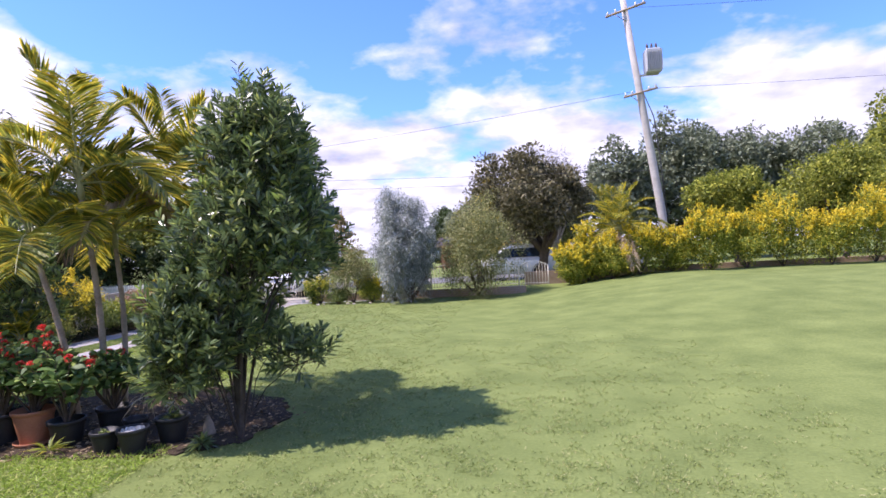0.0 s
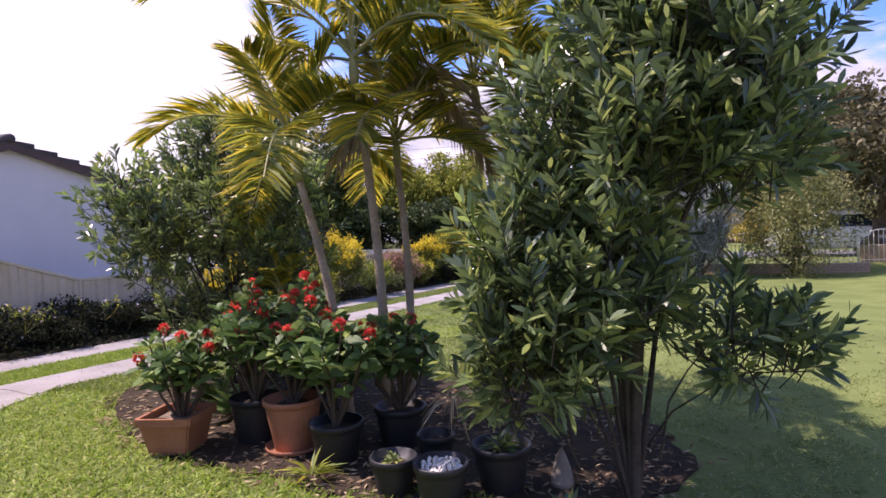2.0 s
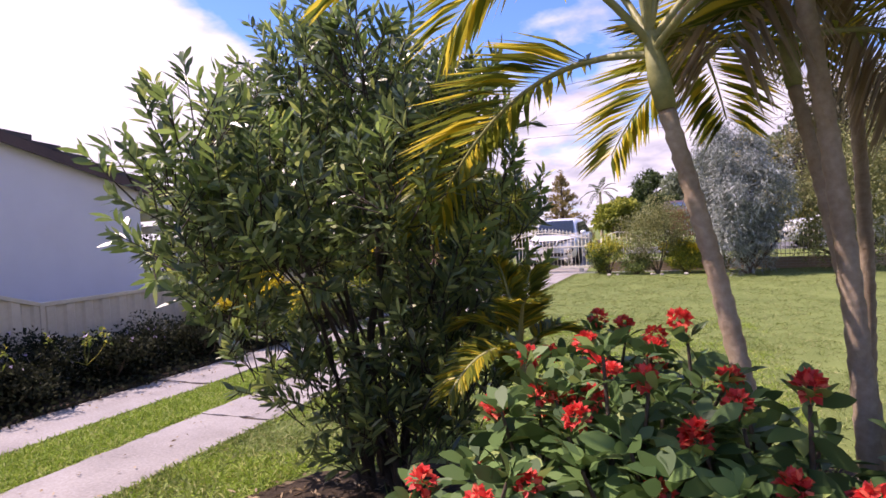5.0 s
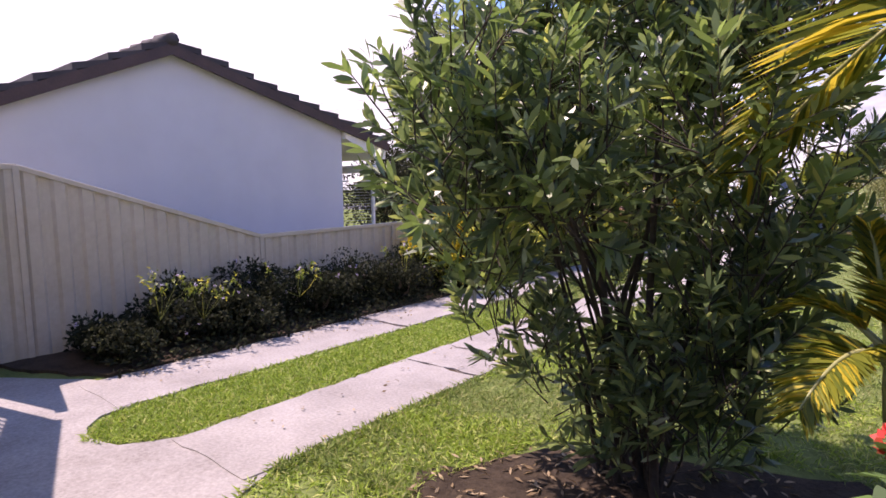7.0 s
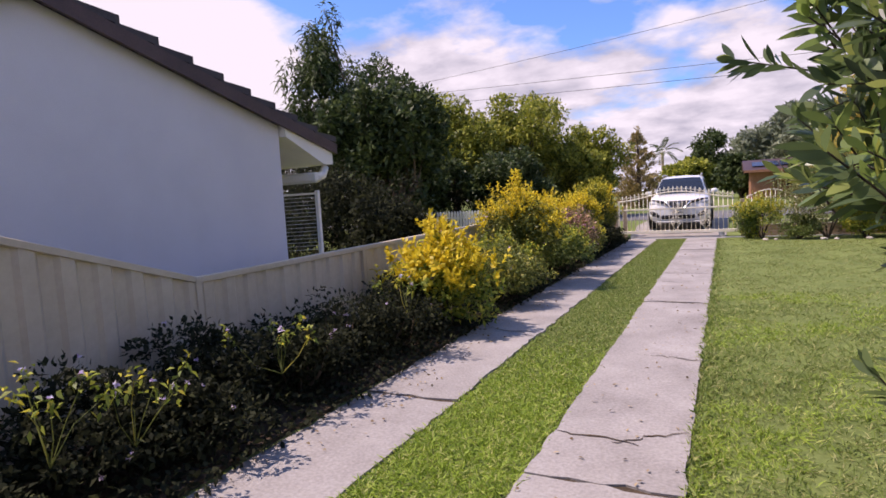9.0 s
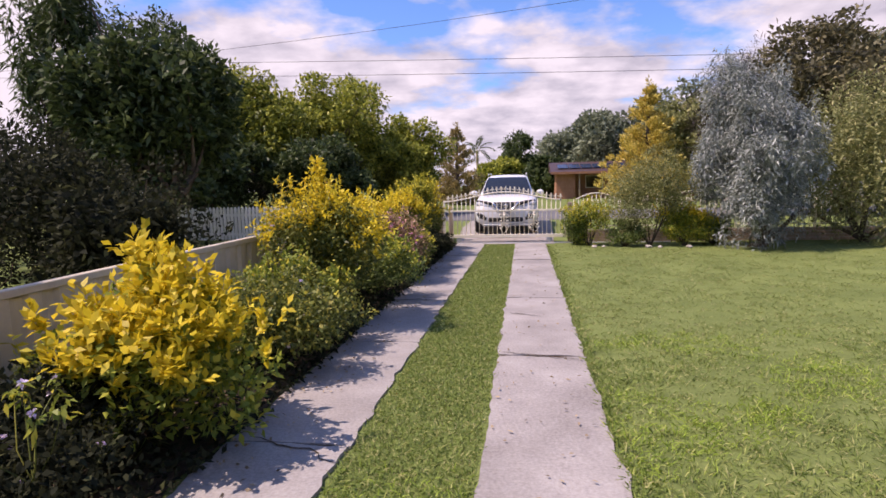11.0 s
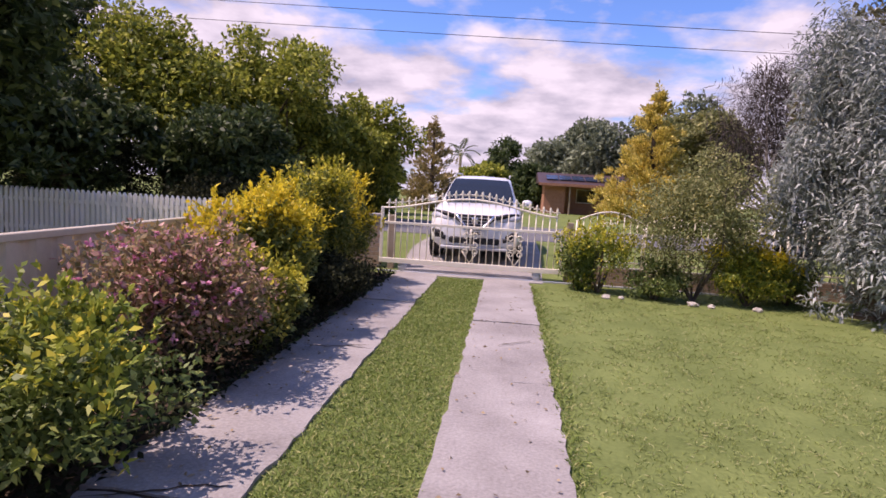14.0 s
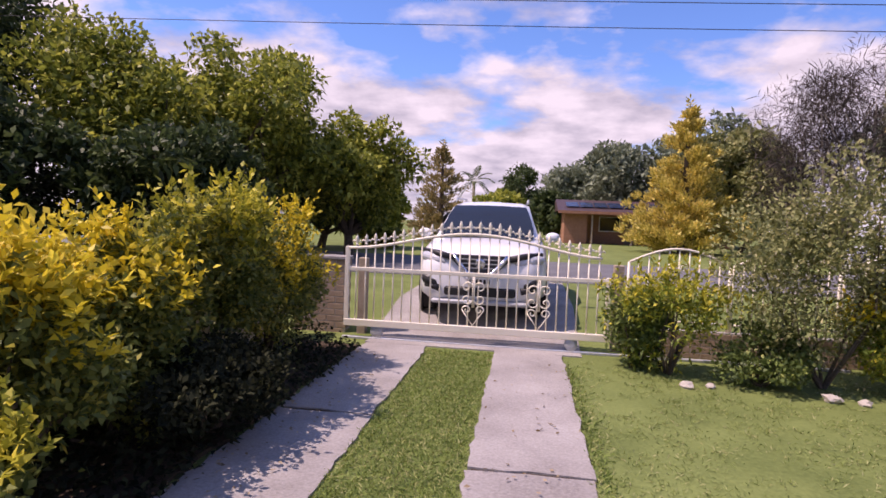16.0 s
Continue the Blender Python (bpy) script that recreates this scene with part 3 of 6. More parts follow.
door = part("garage_door", boxed(1.75, 0.0, 0.02, 3.6, 0.02, 2.05), M_FENCE, own, "smooth cream steel side door")
for z in (0.12, 1.08, 1.96):
    part("rail", boxed(1.76, 0.018, z, 3.59, 0.030, z + 0.05, bevel=0.004), M_FENCE, door)
for k in range(8):
    part("rib", boxed(1.80 + 0.25 * k, 0.019, 0.05, 1.815 + 0.25 * k, 0.024, 2.02), M_FENCE, door)
part("pier", boxed(4.0, -0.45, -0.3, 4.5, 0.03, 2.42, bevel=0.01), M_BROWN, own, "brown painted brick pier")
part("wall", boxed(4.3, -4.5, -0.3, 4.5, -0.45, 2.5), M_OWNWALL, own)
part("wall", boxed(4.5, -4.5, -0.3, 14.0, -4.2, 2.5), M_OWNWALL, own)
part("eave", boxed(4.0, -4.6, 2.42, 6.4, 0.20, 2.56, bevel=0.01), M_WHITE, own, "white lined eave")
part("fascia", boxed(4.0, 0.20, 2.40, 6.42, 0.235, 2.62, bevel=0.01), M_FASCIA, own)
part("gutter", tube([(3.97, 0.28, 2.56), (6.44, 0.28, 2.56)], 0.05, 8), M_FASCIA, own)
part("roof", boxed(4.0, -4.6, 2.60, 6.4, 0.22, 2.68), M_TILE, own)
part("roof", boxed(6.4, -9.0, 2.60, 14.0, -3.7, 2.68), M_TILE, own)
part("coping", boxed(0, -0.3, 2.30, 3.99, 0.03, 2.35, bevel=0.01), M_WHITE, own)
bracket = part("bracket", boxed(3.90, 0.03, 1.72, 3.98, 0.10, 2.12, bevel=0.012), M_BROWN, own, "brown steel wall bracket with round holes")
for z in (1.80, 1.92, 2.04):
    hole = part("hole", lathe([(0.022, -0.004), (0.022, 0.004)], 10), M_CARBLACK, bracket)
    hole.location, hole.rotation_euler = (3.94, 0.102, z), (radians(90), 0, 0)

# narrow cracks that wander over the slabs
rng = np.random.default_rng(48)
for x0, y0, x1, y1 in ((-0.93, 2.62, -0.42, 2.50), (-0.55, 2.56, -0.2, 2.86), (-0.6, 4.52, -0.15, 4.42), (-0.9, 7.3, -0.16, 7.1), (-0.62, 13.1, -0.3, 13.4), (-2.5, 5.3, -1.85, 5.05), (-2.45, 12.5, -1.85, 12.75), (-0.88, 9.0, -0.5, 8.8), (-2.55, 9.7, -1.9, 9.9)):
    n = 12
    f = np.linspace(0, 1, n)
    mx = x0 + (x1 - x0) * f + rng.normal(size=n) * 0.02
    my = y0 + (y1 - y0) * f + np.cumsum(rng.normal(size=n)) * 0.018
    w = 0.009 * np.sin(math.pi * np.clip(f, 0.03, 0.97)) ** 0.5
    vs = [(mx[i], my[i] + s * w[i] * (0.6 + 0.8 * rng.random()), 0.031) for i in range(n) for s in (-1, 1)]
    me = bpy.data.meshes.new("crack")
    me.from_pydata(vs, [], [(2 * i, 2 * i + 2, 2 * i + 3, 2 * i + 1) for i in range(n - 1)])
    part("crack", me, M_SOIL, drive)


# ---- plants ----
def stems(base, tips, r0, r1, rng, bend=0.12, sides=6):
    out = []
    for tip in tips:
        a, b = Vector(base), Vector(tip)
        mid = a.lerp(b, 0.5) + Vector(rng.normal(size=3) * bend * (b - a).length)
        q1, q2 = a.lerp(mid, 0.5), mid.lerp(b, 0.5)
        out.append(tube([a, q1, mid, q2, b], [r0, r0 * 0.8 + r1 * 0.2, (r0 + r1) / 2, r1 * 1.4, r1], sides, False))
    return out


def sprigs(blobs, count, per, length, width, rng, up=0.6, reach=0.30):
    """Twigs that point outwards and up, with strap leaves whorled towards their ends."""
    p, out, _ = in_blobs(blobs, count, rng, 0.45)
    axis = unit(out * 0.75 + np.array([0, 0, up]) + rng.normal(size=p.shape) * 0.28)
    size = reach * (0.6 + 0.7 * rng.random(count))[:, None]
    twigs = rods("twig", p - axis * size * 0.35, p + axis * size * 0.95, 0.005, 0.0025)
    f = np.tile(np.linspace(0.12, 1.0, per) ** 0.75, count)[:, None]
    ax, sz = np.repeat(axis, per, 0), np.repeat(size, per, 0)
    base = np.repeat(p, per, 0) + ax * f * sz
    around = rng.normal(size=base.shape)
    around = unit(around - ax * (around * ax).sum(1, keepdims=True))
    way = unit(ax * (0.35 + 0.75 * f) + around * 0.9)
    ln = length * (0.65 + 0.5 * rng.random(len(base))) * (1.1 - 0.3 * f[:, 0] ** 3)
    return leaves("foliage", base, way, ln, width * (0.8 + 0.4 * rng.random(len(base))), rng, 0.04, np.repeat(axis, per, 0) * 1.6, True), twigs


def loose_leaves(blobs, count, length, width, rng, shell=0.5, droop=0.1, up=0.2, low=None):
    p, out, _ = in_blobs(blobs, count, rng, shell)
    if low is not None:
        p[:, 2] = np.maximum(p[:, 2], low + 0.04 * rng.random(count))
    way = unit(out * 0.6 + rng.normal(size=p.shape) * 0.8 + np.array([0, 0, up]))
    return leaves("foliage", p, way, length * (0.6 + 0.7 * rng.random(count)), width * (0.6 + 0.7 * rng.random(count)), rng, droop)


def shrub_glossy(at, blobs, trunks, label, seed, count=2100, length=0.105, width=0.028, up=0.95, per=21, reach=0.30, fresh=0.0):
    """A tall shrub of upright stems with strap-shaped leaves in whorls."""
    rng = np.random.default_rng(seed)
    t = thing("shrub", at, label, "shrub", "tall shrubs in the middle bed")
    body = []
    for k, b in enumerate(blobs):
        if k % 3 and b[2] > 0.8:
            continue
        foot = Vector(trunks[k % len(trunks)])
        tip = Vector(b[:3])
        thick = 0.010 + 0.008 * max(b[2] - 0.8, 0)
        if b[2] < 1.0:
            foot, thick = foot.lerp(tip, 0.35), 0.008
        knee = Vector((foot.x + (tip.x - foot.x) * 0.22, foot.y + (tip.y - foot.y) * 0.22, foot.z + (tip.z - foot.z) * 0.45))
        bend = Vector((foot.x + (tip.x - foot.x) * 0.55, foot.y + (tip.y - foot.y) * 0.55, foot.z + (tip.z - foot.z) * 0.75))
        knee += Vector(rng.normal(size=3) * 0.03)
        body.append(tube([foot, foot.lerp(knee, 0.5), knee, bend, tip], [thick, thick * 0.9, thick * 0.75, thick * 0.5, 0.005], 7, False))
    part("trunk", joined(body), M_STEM, t)
    crown, twigs = sprigs(blobs, count, per, length, width, rng, up, reach)
    part("twig", twigs, M_STEM, t, kind="stuff")
    part("crown", crown, L_GLOSSY, t)
    if fresh:
        # young rosettes at the outer twig ends
        tops = [(b[0] * 1.08, b[1] * 1.08, b[2] + 0.05, b[3], b[4], b[5]) for b in blobs if b[2] > 1.2]
        young, shoots = sprigs(tops, int(count * fresh), 11, length * 1.05, width * 1.05, rng, up + 0.1, reach * 0.8)
        part("twig", shoots, M_STEM, t, kind="stuff")
        part("young_growth", young, L_FRESH, t, "bright green young leaf rosettes")
    return t


def bush(at, radii, material, label, seed, leaf=(0.06, 0.035), count=1800, clumps=14, group="", extra=None, name="bush", size=0.42, low=-0.4, tips=None, tip_share=0.25):
    """A low garden bush: short stems, a crown of clumps and, where it has them, brighter young tips."""
    rng = np.random.default_rng(seed)
    t = thing(name, at, label, "bush", group)
    rx, ry, h = radii[0] * 0.88, radii[1] * 0.86, radii[2]
    blobs = crown_blobs((0, 0, h * 0.50), (rx, ry, h * 0.42), clumps, rng, size, low)
    blobs.append((0, 0, h * 0.42, rx * 0.62, ry * 0.62, h * 0.38))
    part("stem", joined(stems((0, 0, -0.03), [(b[0] * 0.8, b[1] * 0.8, b[2]) for b in blobs[:8]], 0.022, 0.006, rng, 0.1, 5)), M_BARK, t)
    small = lumps(blobs, 5, rng, 0.40)
    part("crown", loose_leaves(small + blobs, count, leaf[0], leaf[1], rng, 0.62, low=0.03, up=0.45), material, t)
    if tips:
        upper = sorted(small, key=lambda b: -(b[2] + 0.25 * h * math.hypot(b[0] / rx, b[1] / ry)))[:int(len(small) * 0.36)]
        upper = [(b[0] * 1.04, b[1] * 1.04, b[2] + 0.04, b[3] * 0.85, b[4] * 0.85, b[5] * 0.95) for b in upper]
        per = 10
        ns = int(count * tip_share / per)
        p, out, _ = in_blobs(upper, ns, rng, 0.7)
        axis = unit(out * 0.5 + np.array([0, 0, 0.8]) + rng.normal(size=p.shape) * 0.35)
        reach = (0.10 + 0.05 * h) * (0.5 + rng.random(ns) ** 2 * 1.3)[:, None]
        f = np.tile(np.linspace(0, 1, per), ns)[:, None]
        ax = np.repeat(axis, per, 0)
        base = np.repeat(p, per, 0) + ax * f * np.repeat(reach, per, 0)
        way = unit(ax * (0.3 + 0.5 * f) + rng.normal(size=base.shape) * 0.6)
        part("young_growth", leaves("young_growth", base, way, leaf[0] * (0.8 + 0.5 * rng.random(len(base))), leaf[1] * 1.05, rng), tips, t, "bright golden young leaves")
    if extra:
        mat_x, n, size, label_x = extra
        tops = [b for b in blobs if b[2] > h * 0.45] or blobs
        p, out, _ = in_blobs(tops, n, rng, 0.92)
        k = 7
        base = np.repeat(p, k, 0)
        way = unit(rng.normal(size=base.shape) + np.repeat(out, k, 0) * 0.9)
        part("blossom", leaves("blossom", base, way, size, size * 0.7, rng), mat_x, t, label_x)
    return t


def tree(at, height, spread, material, label, seed, leaf=(0.22, 0.10), count=7000, clumps=26, bare=0.3, trunk_r=0.16, trunk=M_BARK, group="", size=0.4, squash=0.5, limbs=9, droop=0.15, shell=0.5, lump=7):
    rng = np.random.default_rng(seed)
    t = thing("tree", at, label, "tree", group)
    height, spread = height * 0.93, spread * 0.88
    mid = height * (bare + (1 - bare) * 0.5)
    blobs = crown_blobs((0, 0, mid), (spread, spread, height * (1 - bare) * squash), clumps, rng, size, -0.9)
    fork = height * bare * 0.8
    lean = rng.normal(size=2) * 0.05 * height
    body = [tube([(0, 0, -0.1), (lean[0] * 0.3, lean[1] * 0.3, fork * 0.5), (lean[0], lean[1], fork)], [trunk_r * 1.25, trunk_r, trunk_r * 0.85], 9, False)]
    body += stems((lean[0], lean[1], fork * 0.96), [(b[0], b[1], b[2]) for b in blobs[:limbs]], trunk_r * 0.62, trunk_r * 0.12, rng, 0.1, 6)
    part("trunk", joined(body), trunk, t)
    part("crown", loose_leaves(lumps(blobs, lump, rng) + blobs[:len(blobs) // 2], count, leaf[0], leaf[1], rng, shell, droop, 0.35), material, t)
    return t


def conifer(at, height, radius, material, label, seed, count=6500, leaf=(0.26, 0.10), tiers=17):
    """A cone of upswept branches in uneven tiers, each clothed in short sprays."""
    rng = np.random.default_rng(seed)
    t = thing("conifer", at, label, "tree")
    part("trunk", tube([(0, 0, -0.1), (0, 0, height * 0.5), (0, 0, height * 0.97)], [radius * 0.09, radius * 0.06, 0.02], 8, False), M_BARK, t)
    blobs, limbs = [], []
    for k in range(tiers):
        f = k / tiers
        for q in range(max(4, int(9 * (1 - f)))):
            r = radius * (1 - f) ** 0.85 * (0.72 + 0.5 * rng.random()) + 0.08
            a = 2.4 * q + k * 1.1 + rng.random() * 0.6
            z = height * (0.05 + 0.88 * f) + rng.normal() * 0.12
            limbs.append(tube([(0, 0, z - 0.1), (math.cos(a) * r * 0.9, math.sin(a) * r * 0.9, z + r * 0.22)], [0.03, 0.008], 4, False))
            for g in (0.45, 0.75, 1.0):
                s = radius * (0.10 + 0.07 * (1 - f)) * (1.25 - 0.55 * g)
                blobs.append((math.cos(a) * r * g, math.sin(a) * r * g, z + r * g * 0.24, s, s, s * 0.75))
    blobs.append((0, 0, height * 0.97, 0.12, 0.12, 0.35))
    part("branch", joined(limbs), M_BARK, t, kind="stuff")
    p, out, _ = in_blobs(blobs, count, rng, 0.3)
    rad = unit(p * np.array([1, 1, 0]) + 1e-6)
    way = unit(rad * 0.6 + out * 0.4 + np.array([0, 0, 0.7]) + rng.normal(size=p.shape) * 0.3)
    part("crown", leaves("foliage", p, way, leaf[0] * (0.6 + 0.6 * rng.random(count)), leaf[1], rng), material, t)
    return t


def frond(origin, yaw, length, rise, sag, rng, leaflets=84, leaf=0.40, width=0.026, vee=0.7):
    """One feather frond: its midrib and the leaflets' bases and ways."""
    o = np.array(origin, float)
    h = np.array([math.cos(yaw), math.sin(yaw), 0])
    s = np.linspace(0, 1, 14)
    along = o + h[None] * (length * (s * math.cos(rise)))[:, None] + np.array([0, 0, 1]) * (length * (s * math.sin(rise) - sag * s ** 2.2))[:, None]
    rib = tube([tuple(p) for p in along], list(np.linspace(0.016, 0.004, 14)), 5, False)
    f = np.linspace(0.2, 0.995, leaflets)
    pos = np.stack([np.interp(f, s, along[:, k]) for k in range(3)], 1)
    tang = unit(np.stack([np.interp(f, s, np.gradient(along[:, k])) for k in range(3)], 1))
    side = unit(np.cross(tang, [0, 0, 1.0]))
    up = np.cross(side, tang)
    base, way, size = [], [], []
    for sg in (-1, 1):
        w = unit(tang * (0.45 + 0.5 * f[:, None]) + side * sg * 0.85 + up * vee * (0.75 - 0.5 * f[:, None]) + rng.normal(size=pos.shape) * 0.07)
        base.append(pos), way.append(w)
        size.append(leaf * (0.55 + 0.75 * np.sin(math.pi * np.clip(f * 0.85 + 0.12, 0, 1))) * (0.9 + 0.2 * rng.random(leaflets)))
    return rib, np.concatenate(base), np.concatenate(way), np.concatenate(size)


def palm(at, foot, fork, label, seed, fronds=9, length=1.25, radius=0.045, dry=1, spin=0.0, rises=(0.2, 1.5), green=L_PALM):
    """A slender clumping palm: ringed trunk, crownshaft, arching feather fronds."""
    rng = np.random.default_rng(seed)
    t = thing("palm", at, label, "palm", "golden cane palms")
    a, b = Vector(foot), Vector(fork)
    pts, rad = [], []
    n = 26
    for i in range(n + 1):
        f = i / n
        p = a.lerp(b, f) + Vector((0.05 * math.sin(f * 3.1), 0.03 * math.sin(f * 2.6), 0))
        pts += [p, p + (b - a) / n * 0.25]
        rad += [radius * (1.12 - 0.3 * f), radius * (0.98 - 0.3 * f)]
    part("trunk", tube(pts, rad, 9), M_PALMTRUNK, t)
    d = (b - a).normalized()
    top = pts[-1] + d * 0.30
    part("crownshaft", tube([pts[-1], pts[-1] + d * 0.12, top], [radius * 0.85, radius * 1.0, radius * 0.5], 9), M_SHAFT, t)
    for k in range(fronds):
        yaw = spin + 2.4 * k + rng.normal() * 0.15
        f = (k + 0.5) / fronds
        rise = rises[0] + (rises[1] - rises[0]) * f
        ln = length * (0.85 + 0.3 * rng.random()) * (1 + 0.15 * f)
        rib, bs, wy, sz = frond(top - d * 0.1 * (1 - f), yaw, ln, rise, 0.16 + 0.55 * (1 - f) + 0.1 * rng.random(), rng, leaf=0.30 * min(length, 1.5))
        last = k < dry
        me = leaves("leaflet_fan", bs, wy, sz, 0.021 + 0.006 * min(length, 1.5), rng, 0.22 if not last else 0.7)
        fr = part("frond", rib, M_SHAFT, t)
        part("leaflet_fan", me, L_PALMDRY if last else green, fr, kind="stuff")
    return t


# tall glossy shrubs of the middle bed
shrub_glossy((5.94, 0.06, 0.0), [(.34, 0, 3.46, .24, .28, .30), (.16, 0, 3.26, .28, .36, .34), (.52, 0, 3.2, .24, .34, .32), (-.02, 0, 3.0, .26, .34, .28), (.30, 0, 2.8, .4, .46, .36), (.56, .05, 2.8, .2, .32, .3), (.08, -.1, 2.5, .34, .38, .28), (.5, -.1, 2.35, .4, .42, .3), (.72, 0, 2.25, .2, .28, .2), (-.2, -.15, 2.0, .34, .38, .28), (.15, -.2, 1.9, .38, .4, .28), (.58, -.05, 1.85, .28, .3, .22), (-.32, -.2, 1.6, .30, .36, .3), (-.2, -.25, 1.45, .4, .38, .28), (-.42, -.25, 1.1, .26, .3, .24), (-.34, -.4, 1.0, .32, .36, .28), (-.45, -.45, .66, .3, .28, .18), (-.3, -.45, .75, .36, .32, .24),
              (-.36, -.45, 1.3, .28, .32, .26), (-.34, -.5, 1.0, .36, .3, .26), (-.05, -.4, 1.15, .34, .3, .24), (.45, -.2, .95, .22, .26, .13), (.68, 0, .84, .2, .22, .13), (.8, .18, .80, .11, .16, .09), (.1, .7, 2.6, .45, .5, .5), (-.1, .7, 2.0, .5, .5, .5), (.2, .8, 3.0, .35, .5, .45), (.4, .9, 2.0, .45, .5, .4), (-.3, .6, 1.1, .5, .4, .3), (.3, .6, 3.2, .3, .4, .4), (.5, .8, 2.2, .3, .5, .35)],
             [(0.05, -0.2, -0.05), (-0.12, -0.1, -0.05), (-0.32, 0.12, -0.05)], "tall dark green shrub with glossy strap leaves, several stems", 31, count=1600, length=0.142, width=0.0265, fresh=0.12)


def round_crown(tiers, rng, gaps=0.18):
    """Clumps round a hollow crown; tiers: height, radius, number of clumps."""
    out = []
    for z, r, n in tiers:
        spin = rng.random() * 6
        for k in range(n):
            if rng.random() < gaps:
                continue
            a, q = spin + 2 * math.pi * k / n + rng.normal() * 0.12, r * (0.82 + 0.25 * rng.random())
            w = 0.20 + 0.08 * rng.random()
            out.append((q * math.cos(a), q * math.sin(a), z + rng.normal() * 0.06, w, w, w * 0.8))
    return out


shrub_glossy((1.44, 1.13, 0.0), [(-.7, .5, 1.5, .24, .24, .22), (-.66, .56, 1.9, .24, .24, .2), (-.6, .5, 2.25, .22, .22, .2), (-.7, .42, 1.72, .22, .22, .2), (-.28, -1.02, 1.55, .2, .2, .18), (-.3, -1.05, 1.85, .22, .22, .2), (-.22, -1.0, 2.12, .2, .2, .18), (-.05, -.98, 1.7, .2, .2, .18), (.5, -.3, .5, .25, .25, .2), (.6, .1, .6, .25, .25, .22), (.56, .3, .85, .24, .24, .22), (.55, -.1, .9, .25, .25, .22), (.4, .2, .38, .25, .25, .18), (.6, 0, 1.1, .22, .22, .2), (.3, -.4, .42, .22, .22, .18), (.55, .4, .5, .25, .25, .22)] + round_crown(((0.62, 0.42, 5), (0.88, 0.66, 8), (1.2, 0.82, 10), (1.52, 0.88, 11), (1.85, 0.88, 12), (2.15, 0.80, 11), (2.4, 0.62, 8), (2.6, 0.32, 5), (1.6, 0.4, 4), (2.1, 0.35, 4)), np.random.default_rng(371)),
             [(0.06, -0.06, -0.05), (0.18, 0.0, -0.05), (-0.08, 0.02, -0.05), (0.26, -0.1, -0.05), (0.0, 0.16, -0.05)], "broad glossy shrub with many upright stems", 37, count=1080, length=0.115, width=0.024, reach=0.26, per=18, fresh=0.42)

palm((3.67, 0.38, 0.0), (0, 0, 0), (-0.34, -0.14, 2.0), "leaning golden cane palm with ringed trunk", 41, 9, 1.25, 0.042, 0, spin=2.9)
palm((3.98, 0.46, 0.0), (0, 0, 0), (-0.22, 0, 2.75), "tall golden cane palm with dark trunk", 42, 11, 1.55, 0.042, spin=1.0)
palm((4.08, 0.62, 0.0), (0, 0, 0), (-0.24, 0.3, 2.15), "slim golden cane palm with yellowing fronds", 43, 9, 1.3, 0.038, 0, spin=0.3)
palm((4.37, 2.3, 0.0), (0, 0, 0), (-0.14, -0.5, 2.75), "golden cane palm with dry hanging frond", 44, 11, 1.55, 0.045, spin=4.0)
palm((4.9, 1.9, 0.0), (0, 0, 0), (-0.1, -0.1, 2.5), "slender golden cane palm behind the others", 46, 8, 1.15, 0.036, 0, spin=5.0)
palm((2.64, 0.74, 0.03), (0, 0, 0), (-0.04, 0, 0.72), "young palm with low fronds", 45, 7, 0.5, 0.018, 0, spin=2.0)


def pot(at, top, foot, height, label, material, seed, saucer=False, fill=M_SOIL):
    t = thing("plant_pot", at, label, "plant pot", "pots in front of the palms")
    part("body", lathe([(foot * 0.96, 0.0), (foot, 0.012), (top * 0.97, height - 0.06), (top * 0.98, height - 0.045), (top * 1.06, height - 0.04), (top * 1.07, height - 0.005), (top * 1.03, height), (top * 0.95, height - 0.004), (top * 0.90, height - 0.05)]), material, t)
    part("soil", lathe([(top * 0.92, height - 0.07), (top * 0.5, height - 0.045), (0.0005, height - 0.04)]), fill, t)
    if saucer:
        part("saucer", lathe([(foot * 1.25, 0.0), (foot * 1.42, 0.008), (foot * 1.5, 0.04), (foot * 1.44, 0.04), (foot * 1.36, 0.014), (0.0005, 0.012)]), material, t)
    return t


def square_planter(at, half, foot, height, label):
    """A tapered square planter with a thick rim."""
    t = thing("plant_pot", at, label, "plant pot", "pots in front of the palms")
    bm = bmesh.new()
    rings = []
    for r, z in ((foot, 0), (half * 0.94, height - 0.06), (half * 1.04, height - 0.055), (half * 1.05, height), (half * 0.93, height), (half * 0.88, height - 0.07)):
        rings.append([bm.verts.new((r * sx, r * sy, z)) for sx, sy in ((-1, -1), (1, -1), (1, 1), (-1, 1))])
    for a, b in zip(rings, rings[1:]):
        for k in range(4):
            bm.faces.new((a[k], a[(k + 1) % 4], b[(k + 1) % 4], b[k]))
    bm.faces.new(rings[0][::-1])
    bmesh.ops.bevel(bm, geom=[e for e in bm.edges if abs(e.verts[0].co.z - e.verts[1].co.z) > 0.02], offset=0.012, segments=2, affect="EDGES")
    part("body", bm, M_TERRA, t)
    part("soil", boxed(-half * 0.9, -half * 0.9, height - 0.09, half * 0.9, half * 0.9, height - 0.05, bevel=0.01), M_MULCH, t)
    t.rotation_euler[2] = radians(24)
    return t


